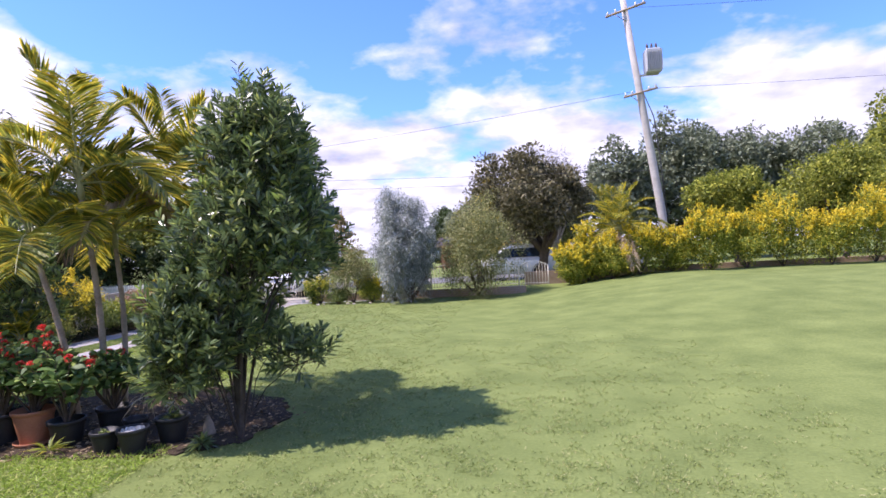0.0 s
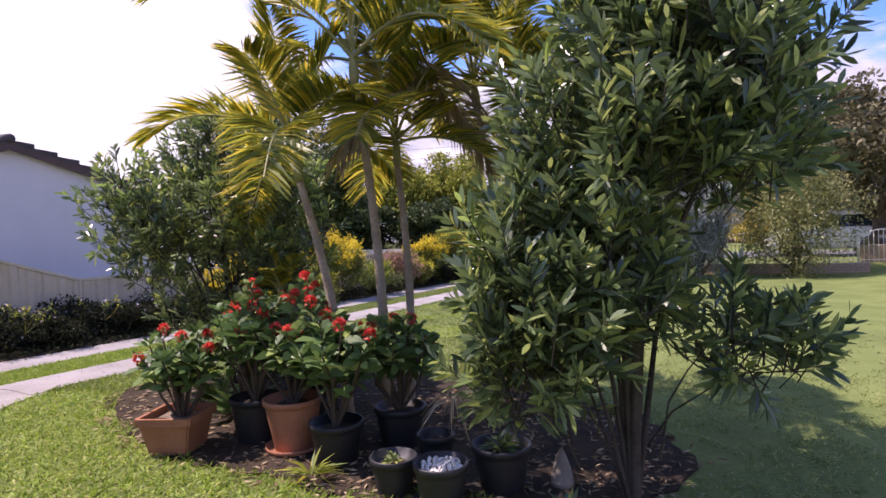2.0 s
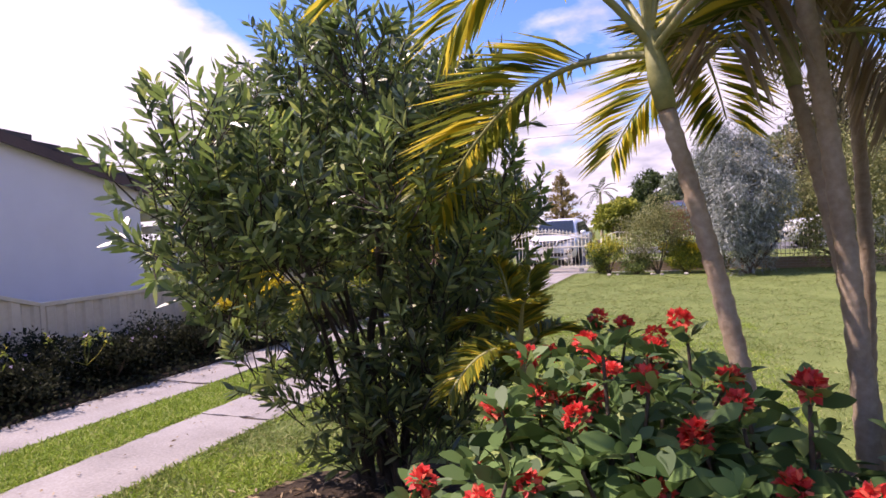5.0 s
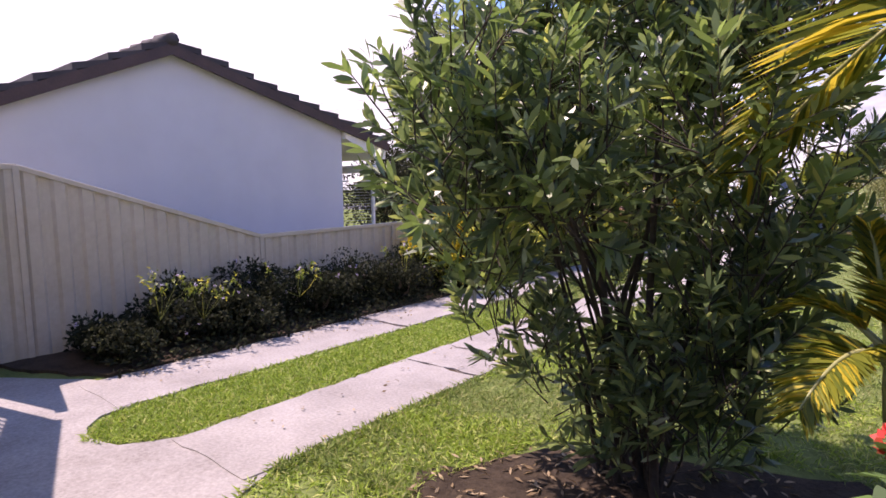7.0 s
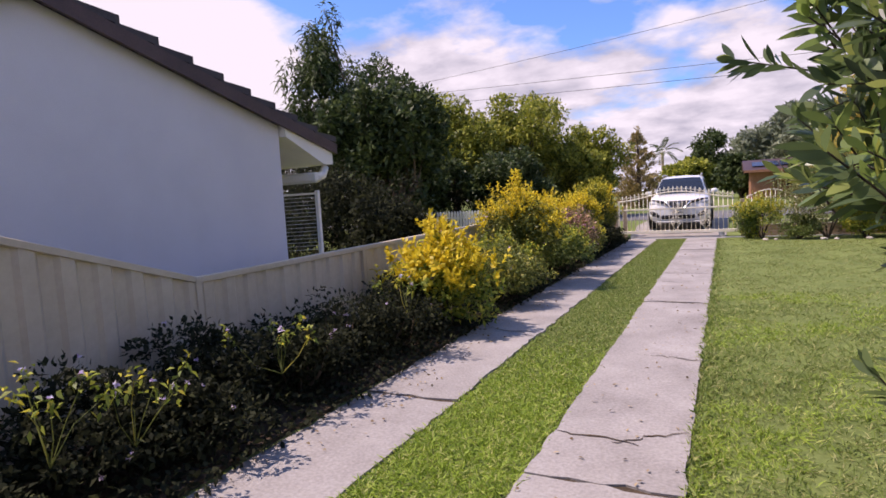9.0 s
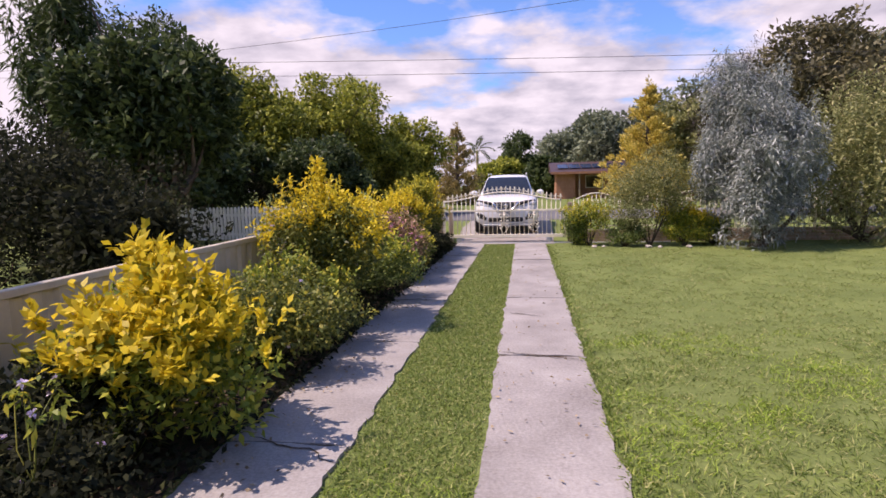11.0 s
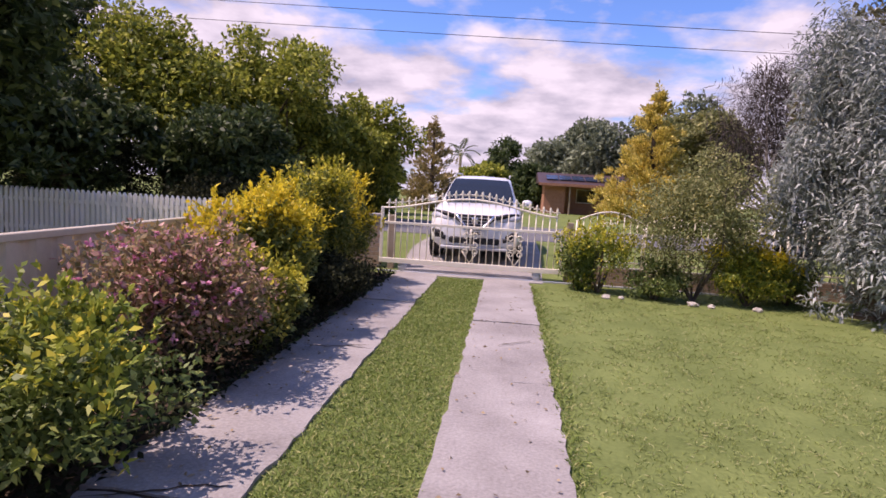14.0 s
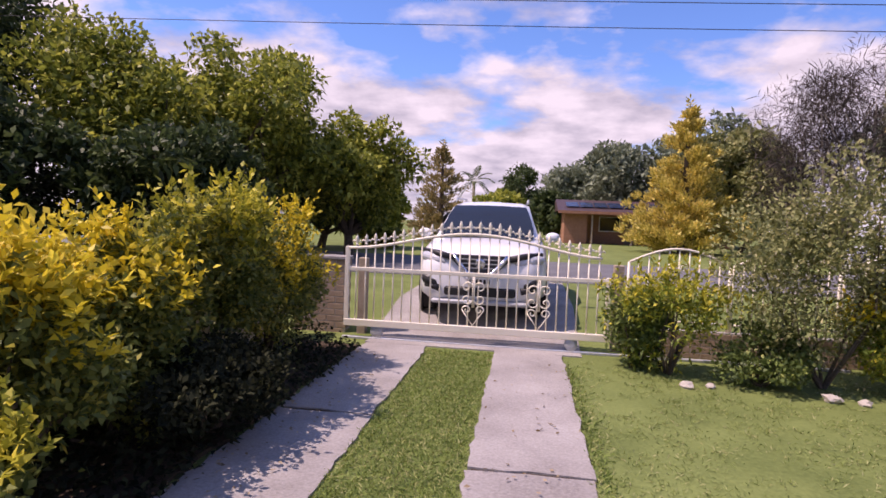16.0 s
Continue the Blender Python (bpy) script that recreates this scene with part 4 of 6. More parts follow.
def ixora(at, height, spread, label, seed, heads=9, count=380):
    """Broad-leaved flowering shrub with red flower heads."""
    rng = np.random.default_rng(seed)
    t = thing("flowering_shrub", at, label, "flowering plant", "red flowering pot plants")
    tips = []
    for k in range(15):
        a, r = 2.4 * k, spread * math.sqrt((k + 0.5) / 15)
        tips.append((r * math.cos(a), r * math.sin(a), height * (1 - 0.35 * (r / spread) ** 2) * (0.75 + 0.3 * rng.random())))
    part("stem", joined(stems((0, 0, -0.04), tips, 0.014, 0.006, rng, 0.06, 5)), M_BARK, t)
    base, way, size = [], [], []
    for tp in tips:
        tp = np.array(tp)
        for f, m in ((1.0, 9), (0.9, 7), (0.78, 5), (0.6, 4)):
            ring = 2 * math.pi * (np.arange(m) / m) + rng.random() * 6
            w = np.stack([np.cos(ring), np.sin(ring), 0.15 + 0.75 * (f > 0.95) + rng.normal(size=m) * 0.25], 1)
            base.append(tp[None] * f + w * 0.012 + rng.normal(size=(m, 3)) * 0.012)
            way.append(w)
            size.append(np.full(m, 0.10 if f > 0.95 else 0.14))
    base, way, size = np.concatenate(base), np.concatenate(way), np.concatenate(size) * (0.75 + 0.5 * rng.random(sum(map(len, size))))
    base[:, 2] = np.maximum(base[:, 2], 0.02)
    part("crown", leaves("foliage", base, way, size, size * 0.42, rng, 0.15, None, True), L_IXORA, t)
    for k in range(heads):
        tp = np.array(tips[(k * 4) % 15]) + np.array([0, 0, 0.045]) + rng.normal(size=3) * 0.03
        w = unit(rng.normal(size=(60, 3)) + np.array([0, 0, 0.45]))
        part("flower_head", leaves("petals", tp + w * 0.026, w + rng.normal(size=w.shape) * 0.6, 0.03, 0.024, rng), L_RED, t, "red flower head")
    return t


POTS = [
    (3.19, -0.17, 0.19, 0.15, 0.34, "black plastic nursery pot", M_BLACKPOT, False),
    (3.60, -0.20, 0.205, 0.14, 0.38, "round terracotta pot on a saucer", M_TERRA, True),
    (4.05, -0.26, 0.18, 0.14, 0.28, "black plastic pot beside striped grass", M_BLACKPOT, False),
    (4.68, -0.50, 0.135, 0.10, 0.22, "small black plastic pot with low succulent", M_BLACKPOT, False),
    (5.02, -0.53, 0.15, 0.11, 0.25, "black plastic pot topped with white pebbles", M_BLACKPOT, False),
    (5.24, -0.18, 0.17, 0.13, 0.27, "black plastic pot under the shrub", M_BLACKPOT, False),
    (4.72, -0.06, 0.12, 0.10, 0.22, "small black plastic pot behind the pebbled one", M_BLACKPOT, False),
    (3.3, 0.26, 0.18, 0.14, 0.30, "black plastic pot in the second row", M_BLACKPOT, False),
    (4.3, 0.16, 0.18, 0.14, 0.30, "black plastic pot in the second row", M_BLACKPOT, False),
]
for k, (x, y, tr, fr, h, lab, mt, sc) in enumerate(POTS):
    pot((x, y, 0.014), tr, fr, h, lab, mt, k, sc)
square_planter((2.78, -0.56, 0.012), 0.20, 0.145, 0.28, "square tapered terracotta planter on the grass")
IX = [(2.78, -0.52, 0.24, 0.66, 0.28, 4), (2.86, 0.06, 0.03, 1.12, 0.30, 7), (3.05, 0.58, 0.03, 1.16, 0.34, 8), (3.19, -0.17, 0.34, 0.84, 0.34, 7), (3.60, -0.20, 0.36, 0.72, 0.38, 9), (4.05, -0.26, 0.28, 0.80, 0.32, 6), (3.3, 0.26, 0.30, 0.86, 0.36, 7), (4.3, 0.16, 0.30, 0.72, 0.3, 5)]
for k, (x, y, z, h, s, n) in enumerate(IX):
    ixora((x, y, z - 0.01), h, s, "potted shrub with broad leaves and red flower heads", 60 + k, n)
rng = np.random.default_rng(77)
peb = thing("pebbles", (5.02, -0.53, 0.235), "white pebbles filling a black pot", "pebbles", kind="stuff")
bm = bmesh.new()
for k in range(46):
    a, r = 2.4 * k, 0.12 * math.sqrt(k / 46)
    bmesh.ops.create_icosphere(bm, subdivisions=1, radius=1, matrix=Matrix.LocRotScale((r * math.cos(a), r * math.sin(a), 0.006 * rng.random()), Euler(rng.random(3) * 3), (0.016 + 0.008 * rng.random(), 0.014, 0.011)))
part("pebble_heap", bm, M_PEBBLE, peb, kind="stuff")


def spiky(at, n, length, width, material, label, seed, up=0.7, droop=0.35, name="strappy_plant"):
    rng = np.random.default_rng(seed)
    t = thing(name, at, label, "plant")
    w = unit(rng.normal(size=(n, 3)) * np.array([1, 1, 0.35]) + np.array([0, 0, up]))
    part("foliage", leaves("foliage", w * 0.015, w, length * (0.6 + 0.5 * rng.random(n)), width, rng, droop), material, t)
    return t


spiky((4.12, -0.60, 0.05), 42, 0.26, 0.018, L_YELGREEN, "striped yellow-green grassy plant", 81)
spiky((4.68, -0.50, 0.19), 26, 0.09, 0.022, L_SHRUB, "low succulent in a pot", 82)
spiky((5.24, -0.18, 0.24), 60, 0.17, 0.03, L_GLOSSY, "bushy plant with narrow grey-green leaves", 83)
spiky((4.80, 0.05, 0.45), 40, 0.32, 0.016, L_PALMDRY, "withered plant with pale hanging leaves", 84, 0.5, 0.8)
spiky((5.72, -0.45, 0.05), 60, 0.2, 0.035, L_GLOSSY, "low seedling shrub at the bed edge", 85)
spiky((2.60, 0.22, 0.03), 40, 0.5, 0.065, L_IXORA, "broad-leaved plant under the palms", 86, 0.9, 0.25)
spiky((2.05, 0.42, 0.03), 30, 0.45, 0.07, L_SHRUB, "large-leaved plant beside the shrub", 87, 0.9, 0.25)
gnome = thing("garden_cone", (5.55, 0.0, 0.015), "small pale stone cone ornament", "ornament")
part("body", lathe([(0.075, 0), (0.07, 0.03), (0.055, 0.10), (0.03, 0.17), (0.012, 0.21), (0.0005, 0.22)], 10), M_PALEBARK, gnome)

# ---- bed along the fence ----
FB = "bushes along the boundary fence"
# the shade along the fence is painted into the leaves of these bushes
for x, y, r, h, lab in ((-3.2, 0.35, .40, .46, "dark leafy bush in shade with small pale flowers"), (-3.3, 0.95, .45, .72, "leafy bush against the fence, leaves coloured as in shade"), (-3.05, 1.5, .42, .52, "low dark shaded bush with a few pale flowers"), (-3.3, 2.05, .5, .78, "dark shaded bush against the fence"), (-3.1, 2.65, .45, .58, "low dark shaded bush"), (-3.25, 3.25, .55, .80, "leafy bush against the fence"), (-3.05, 3.95, .5, .62, "low bush with mauve flowers"), (-3.15, 4.6, .55, .74, "low leafy bush under the golden one")):
    bush((x, y, 0.03), (0.58, r, h), L_SHADESHRUB, lab, 100 + int(y * 10), (0.055, 0.028), 3000, 15, FB, (L_MAUVE, 5, 0.03, "pale mauve blossom"), low=-0.7)
# pale-leaved sprays that stand out of the shade
def pale_spray(at, label, seed, n=6, rise=0.24):
    """Thin stems, each with a loose whorl of pale leaves and a few white florets at its end."""
    rng = np.random.default_rng(seed)
    t = thing("pale_leafy_spray", at, label, "plant", "pale sprays in the fence bed")
    tips = [(rng.normal() * 0.13, rng.normal() * 0.16, rise * (0.7 + 0.6 * rng.random())) for _ in range(n)]
    part("stem", joined(stems((0, 0, -0.08), tips, 0.004, 0.002, rng, 0.06, 4)), L_OLDLEAF, t, kind="stuff")
    base = np.repeat(np.array(tips), 13, 0) + rng.normal(size=(n * 13, 3)) * np.array([0.022, 0.022, 0.035])
    w = unit(rng.normal(size=base.shape) + np.array([0, 0, 0.25]))
    part("foliage", leaves("foliage", base, w, 0.055 * (0.6 + 0.7 * rng.random(len(base))), 0.024, rng, 0.4), L_YELGREEN, t)
    base = np.repeat(np.array(tips[:3]) + np.array([0, 0, 0.04]), 6, 0)
    part("floret", leaves("floret", base, unit(rng.normal(size=base.shape) + np.array([0, 0, 0.7])), 0.028, 0.018, rng, 0.2), L_MAUVE, t, "small pale floret", kind="stuff")


for x, y, z, lab in ((-2.85, 0.6, 0.46, "pale yellow-green spray with small flowers"), (-2.8, 1.0, 0.40, "pale spray with small white florets"), (-2.85, 2.2, 0.44, "pale yellow-green spray among dark bushes"), (-2.75, 3.9, 0.50, "pale leafy spray beside the golden bush")):
    pale_spray((x, y, z), lab, 310 + int(y * 10))
Y = dict(tips=L_YELLOW)
bush((-3.06, 5.12, 0.03), (.76, .84, 1.12), L_YELGREEN, "golden-leaved bush leaning over the drive", 121, (0.075, 0.040), 4200, 24, FB, size=0.30, tip_share=0.95, low=-0.8, **Y)
bush((-2.98, 6.5, 0.03), (.66, .6, .86), L_OLDLEAF, "low green bush with mauve flowers", 122, (0.055, 0.03), 5600, 16, FB, (L_MAUVE, 6, 0.03, "pale mauve blossom"))
bush((-2.95, 7.25, 0.03), (.66, .6, .78), L_OLDLEAF, "low yellow-green bush with small leaves", 129, (0.05, 0.028), 6500, 18, FB, tips=L_YELGREEN)
tall = bush((-3.05, 8.45, 0.03), (.78, .74, 1.58), L_OLDLEAF, "tall golden bush with a long top shoot", 123, (0.055, 0.03), 17000, 30, FB, (L_MAUVE, 6, 0.03, "pale mauve blossom"), **Y)
rng = np.random.default_rng(124)
zs = 1.35 + 0.62 * rng.random(220)
sh = np.stack([-0.1 + rng.normal(size=220) * 0.05, 0.05 + rng.normal(size=220) * 0.05, zs], 1)
part("top_shoot", leaves("top_shoot", sh, rng.normal(size=sh.shape) + np.array([0, 0, 0.5]), 0.07, 0.04, rng), L_YELLOW, tall, "golden upright shoot")
bush((-2.92, 9.9, 0.03), (.72, .7, .9), L_SHRUB, "yellow-green bush with small leaves", 125, (0.055, 0.03), 7000, 18, FB, tips=L_YELGREEN)
bush((-3.0, 11.35, 0.03), (.66, .66, 1.27), L_PINK, "bronze-pink bush with pink blossom", 126, (0.055, 0.03), 9000, 26, FB, (L_PINKFL, 170, 0.042, "pink blossom"))
bush((-3.3, 13.1, 0.03), (.74, .9, 1.36), L_OLDLEAF, "large yellow-green bush beside the fence", 127, (0.066, 0.034), 15000, 34, FB, tips=L_YELLOW, size=0.30)
bush((-2.85, 12.2, 0.03), (.5, .5, .85), L_OLDLEAF, "golden bush beside the pink one", 131, (0.064, 0.034), 5000, 20, FB, tips=L_GOLDGREEN, size=0.32)
bush((-3.36, 14.9, 0.03), (.74, .95, 1.8), L_OLDLEAF, "tall yellow-green bush near the gate", 128, (0.066, 0.034), 16000, 36, FB, tips=L_GOLDGREEN, size=0.30)
bush((-3.3, 14.0, 0.03), (.55, .6, 1.6), L_OLDLEAF, "golden bush between two larger ones", 130, (0.064, 0.034), 7000, 22, FB, tips=L_YELLOW, size=0.32)
bush((-3.38, 16.4, 0.03), (.6, .7, 1.55), L_OLDLEAF, "golden bush beside the brick wall", 132, (0.055, 0.03), 12000, 24, FB, **Y)
bush((-2.8, 14.2, 0.03), (.5, .7, .75), L_SHADESHRUB, "low undergrowth beside the drive, leaves coloured as in shade", 133, (0.055, 0.03), 5000, 16, FB)

# low growth that hides the soil between the bushes, leaves coloured as in shade
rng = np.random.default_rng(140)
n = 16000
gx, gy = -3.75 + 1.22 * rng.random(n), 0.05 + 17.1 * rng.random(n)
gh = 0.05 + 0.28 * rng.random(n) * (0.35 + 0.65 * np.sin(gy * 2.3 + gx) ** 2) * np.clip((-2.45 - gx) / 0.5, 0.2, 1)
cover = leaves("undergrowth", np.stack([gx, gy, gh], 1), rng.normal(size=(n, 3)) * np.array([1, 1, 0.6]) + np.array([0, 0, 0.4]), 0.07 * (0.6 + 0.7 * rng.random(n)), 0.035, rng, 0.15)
cover.materials.append(L_SHADESHRUB)
tagged(new("undergrowth", cover), "low undergrowth between the fence bushes, leaves coloured as in shade", "undergrowth", kind="stuff")
# the neighbour's garden behind the porch, its shade put into the leaf colour
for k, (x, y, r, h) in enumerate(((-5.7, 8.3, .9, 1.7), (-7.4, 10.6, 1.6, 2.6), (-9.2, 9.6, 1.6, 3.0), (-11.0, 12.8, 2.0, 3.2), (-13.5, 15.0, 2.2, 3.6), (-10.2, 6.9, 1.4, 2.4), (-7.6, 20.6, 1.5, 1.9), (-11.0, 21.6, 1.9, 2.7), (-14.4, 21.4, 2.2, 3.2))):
    bush((x, y, 0.0), (r, r, h), L_SHADESHRUB, "bush in the neighbour's garden, shade put into its leaf colour", 240 + k, (0.12, 0.06), 5200, 18, "neighbour's garden bushes", low=-0.9)

# ---- street side, right of the gate ----
SB = "shrubs inside the street fence"
bush((1.0, 17.15, 0.0), (.82, .55, 1.25), L_YELGREEN, "yellow-green bush by the gate post", 136, (0.075, 0.030), 2600, 22, SB, low=-0.95, size=0.25, tip_share=0.35, tips=L_GOLDGREEN)
bush((0.62, 17.3, 0.0), (.4, .4, 1.05), L_SHRUB, "green upright bush leaning on the gate post", 139, (0.075, 0.034), 3600, 14, SB, low=-0.95)
bush((2.5, 17.0, 0.0), (1.2, .8, 2.55), L_OLIVE, "open twiggy shrub with small grey-green leaves", 137, (0.06, 0.030), 15000, 40, SB, size=0.34, low=-0.9)
bush((1.85, 16.9, 0.0), (.5, .4, .7), L_SHRUB, "low leafy bush at the fence foot", 138, (0.06, 0.034), 3600, 14, SB, low=-0.95)
bush((3.3, 16.9, 0.0), (.75, .5, .95), L_YELGREEN, "low yellow-green bush at the fence foot", 134, (0.065, 0.034), 6500, 18, SB, low=-0.95, tips=L_YELLOW)
bush((4.1, 17.3, 0.0), (.6, .45, .75), L_SHRUB, "low dark bush under the silver tree", 135, (0.06, 0.034), 3600, 14, SB, low=-0.95)
tree((4.75, 16.6, 0.0), 4.5, 1.4, L_SILVER, "silvery small-leaved tree inside the street fence", 141, (0.135, 0.032), 44000, 50, 0.01, 0.1, size=0.34, squash=0.55, droop=0.5)
tree((7.8, 17.4, 0.0), 4.0, 1.75, L_OLIVE, "dense rounded olive-green shrub tree", 142, (0.11, 0.045), 20000, 40, 0.03, 0.09, size=0.42, squash=0.55)
for k, (x, h, r) in enumerate(((11.6, 1.9, .8), (12.3, 2.2, .9), (13.2, 1.9, .95), (14.4, 2.2, 1.0), (15.8, 2.0, 1.0), (17.2, 2.6, 1.0), (18.7, 2.4, 1.1), (20.2, 2.8, 1.2), (21.8, 2.4, 1.2), (23.6, 3.2, 1.4), (25.6, 3.0, 1.4), (28.0, 3.2, 1.6))):
    bush((x, 18.7 + 0.3 * math.sin(k * 2.1), float(gz(x, 18.7)) - 0.03), (r, .9, h), L_YELGREEN, "golden hedge bush along the street fence", 150 + k, (0.10, 0.055), 7500, 26, "golden hedge", tips=L_YELLOW, low=-0.98)
tree((10.6, 24.0, 0.0), 7.4, 3.3, L_BROWNTREE, "large dark spreading tree across the street", 161, (0.24, 0.11), 20000, 34, 0.3, 0.32, size=0.34)
palm((13.7, 19.6, 0.4), (0, 0, 0), (0, 0, 1.9), "stout palm with drooping fronds and orange fruit", 162, 30, 2.2, 0.2, 5, 0.0, (-0.1, 1.4))

# far trees across the street and behind the neighbour
FT = "trees beyond the street"
for k, (x, y, h, s, m, lab) in enumerate((
        (-6.5, 29.0, 5.0, 2.2, L_TREE, "yellow-green street tree with rounded crown"), (-8.9, 27.0, 7.1, 2.7, L_TREE, "leafy green street tree with uneven crown"), (-12.0, 24.9, 7.1, 2.8, L_TREE, "dense green tree with bright upper leaves"),
        (-8.3, 22.3, 3.6, 1.9, L_DARKTREE, "dark small tree in the neighbour's yard"), (-9.4, 14.5, 5.9, 1.9, L_DARKTREE, "tall dark tree behind the neighbour's porch"),
        (-7.4, 35.0, 4.2, 1.8, L_TREE, "low leafy tree at the street corner"), (-16.5, 24.0, 9.4, 3.2, L_DARKTREE, "dense dark tree behind the house"), (-10.8, 30.5, 5.6, 2.6, L_DARKTREE, "dark tree behind the street trees"), (-15.0, 31.5, 7.0, 3.0, L_DARKTREE, "dark tree behind the street trees"), (-11.6, 20.0, 4.0, 2.2, L_DARKTREE, "dark understorey tree in the neighbour's yard"),
        (-9.0, 33.0, 4.4, 2.2, L_DARKTREE, "dark low tree behind the street trees"),
        (-1.2, 88.0, 9.0, 3.6, L_DARKTREE, "distant rounded dark green tree"), (8.0, 62.0, 9.5, 4.5, L_GUM, "distant grey-green gum tree"), (14.0, 60.0, 10.5, 4.5, L_GUM, "distant grey-green gum tree"),
        (22.5, 40.0, 12.2, 3.6, L_GUM, "tall grey-green gum tree with open crown"), (27.0, 41.0, 11.0, 3.8, L_GUM, "tall grey-green gum tree with open crown"), (17.5, 38.0, 9.2, 3.6, L_GUM, "grey-green gum tree with open crown"),
        (32.5, 40.0, 10.5, 4.2, L_GUM, "tall grey-green gum tree with open crown"), (36.5, 36.0, 12.5, 5.0, L_TREE, "dense dark green leafy tree"), (21.5, 27.0, 6.0, 2.6, L_TREE, "feathery green tree behind the hedge"),
        (27.5, 28.0, 7.0, 3.2, L_TREE, "light green tree behind the hedge"), (12.0, 47.0, 8.2, 3.5, L_OLIVE, "olive tree behind the conifer"), (4.5, 68.0, 8.0, 4.0, L_GUM, "distant grey-green gum tree"), (40.0, 44.0, 12.0, 5.0, L_GUM, "tall grey-green gum tree with open crown"),
        (-3.2, 60.0, 4.5, 2.5, L_TREE, "low distant green tree"), (1.5, 58.0, 4.0, 2.5, L_DARKTREE, "low distant dark tree"))):
    tree((x, y, 0), h, s, m, lab, 200 + k, (0.22, 0.11) if y < 35 else (0.38, 0.19) if y < 50 else (0.55, 0.27), 17000 if y < 50 else 8000, 36, 0.27 if y < 35 else 0.16, 0.17, group=FT, size=0.31, limbs=14, shell=0.62, lump=8)
tree((-14.0, 17.8, 0), 9.3, 2.1, L_DARKTREE, "dark feathery tree in the neighbour's yard", 236, (0.34, 0.075), 11000, 34, 0.2, 0.2, group=FT, size=0.27, squash=0.55, droop=0.6, lump=7, limbs=16)
conifer((7.5, 42.0, 0), 8.4, 2.9, L_GOLDCON, "golden conifer beyond the street", 231, 20000)
conifer((-5.4, 42.0, 0), 6.0, 2.0, L_RUSTCON, "rusty-brown conifer beyond the street", 232)
tree((11.5, 36.0, 0), 8.4, 3.0, L_GREYTWIG, "leafless grey twiggy tree beyond the street", 233, (0.55, 0.03), 12000, 30, 0.2, 0.2, trunk=M_PALEBARK, limbs=22)
palm((-6.3, 70, 0), (0, 0, 0), (0, 0, 5.4), "distant tall palm with dry skirt", 234, 12, 2.4, 0.2, 0, 0.0, (-0.2, 1.2), L_DARKTREE)


# ---- gate and street fence ----
def bar(x0, z0, x1, z1, w=0.02, y=0.0):
    return tube([(x0, y, z0), (x1, y, z1)], w / 2, 6)


GX0, GX1 = -2.98, 0.43
gate = thing("driveway_gate", (0, GATE_Y, 0), "cream steel sliding gate with arched top and spear points", "gate")


def gate_top(x):
    f = (x - GX0) / (GX1 - GX0)
    return 1.20 + 0.24 * (0.5 - 0.5 * math.cos(2 * math.pi * f)) if 0 < f < 1 else 1.20


part("frame", boxed(GX0, -0.03, 0.17, GX1, 0.03, 0.26, bevel=0.006), M_CREAMRAIL, gate)
part("frame", boxed(GX0, -0.025, 0.19, GX0 + 0.055, 0.025, 1.22, bevel=0.006), M_CREAMRAIL, gate)
part("frame", boxed(GX1 - 0.055, -0.025, 0.19, GX1, 0.025, 0.97, bevel=0.006), M_CREAMRAIL, gate)
part("rail", boxed(GX0 + 0.03, -0.018, 0.90, GX1 - 0.03, 0.018, 0.95, bevel=0.005), M_CREAMRAIL, gate)
xs = np.linspace(GX0 + 0.02, GX1 - 0.12, 26)
part("rail", tube([(x, 0, gate_top(x)) for x in xs], 0.022, 6), M_CREAMRAIL, gate, "curved top rail")


def spear():
    """A cast lily point: a stem with a collar, a pointed middle leaf and two side leaves curling down."""
    bm = lathe([(0.010, 0), (0.010, 0.03), (0.020, 0.038), (0.020, 0.05), (0.010, 0.058), (0.011, 0.08), (0.024, 0.115), (0.015, 0.145), (0.0005, 0.175)], 8)
    for sg in (-1, 1):
        bm.from_mesh(tube([(0, 0, 0.062), (sg * 0.022, 0, 0.085), (sg * 0.042, 0, 0.093), (sg * 0.055, 0, 0.080), (sg * 0.052, 0, 0.066)], [0.008, 0.011, 0.012, 0.010, 0.006], 6))
    me = bpy.data.meshes.new("spear_point")
    bm.to_mesh(me)
    bm.free()
    return me


SPEAR = spear()
for k in range(26):
    x = GX0 + 0.15 + (GX1 - GX0 - 0.3) * k / 25
    part("picket", bar(x, 0.24, x, gate_top(x), 0.02), M_CREAMRAIL, gate)
    ob = part("spear_point", SPEAR, M_CREAMRAIL, gate)
    ob.location = (x, 0, gate_top(x))


def scroll(cx, cz, flip, r=0.085, turn=1):
    pts = []
    for i in range(26):
        a = i / 25 * 7.2
        rr = r * (1 - 0.8 * i / 25)
        pts.append((cx + flip * rr * math.cos(a), -0.012, cz + turn * rr * math.sin(a)))
    return tube(pts, 0.0095, 5, False)


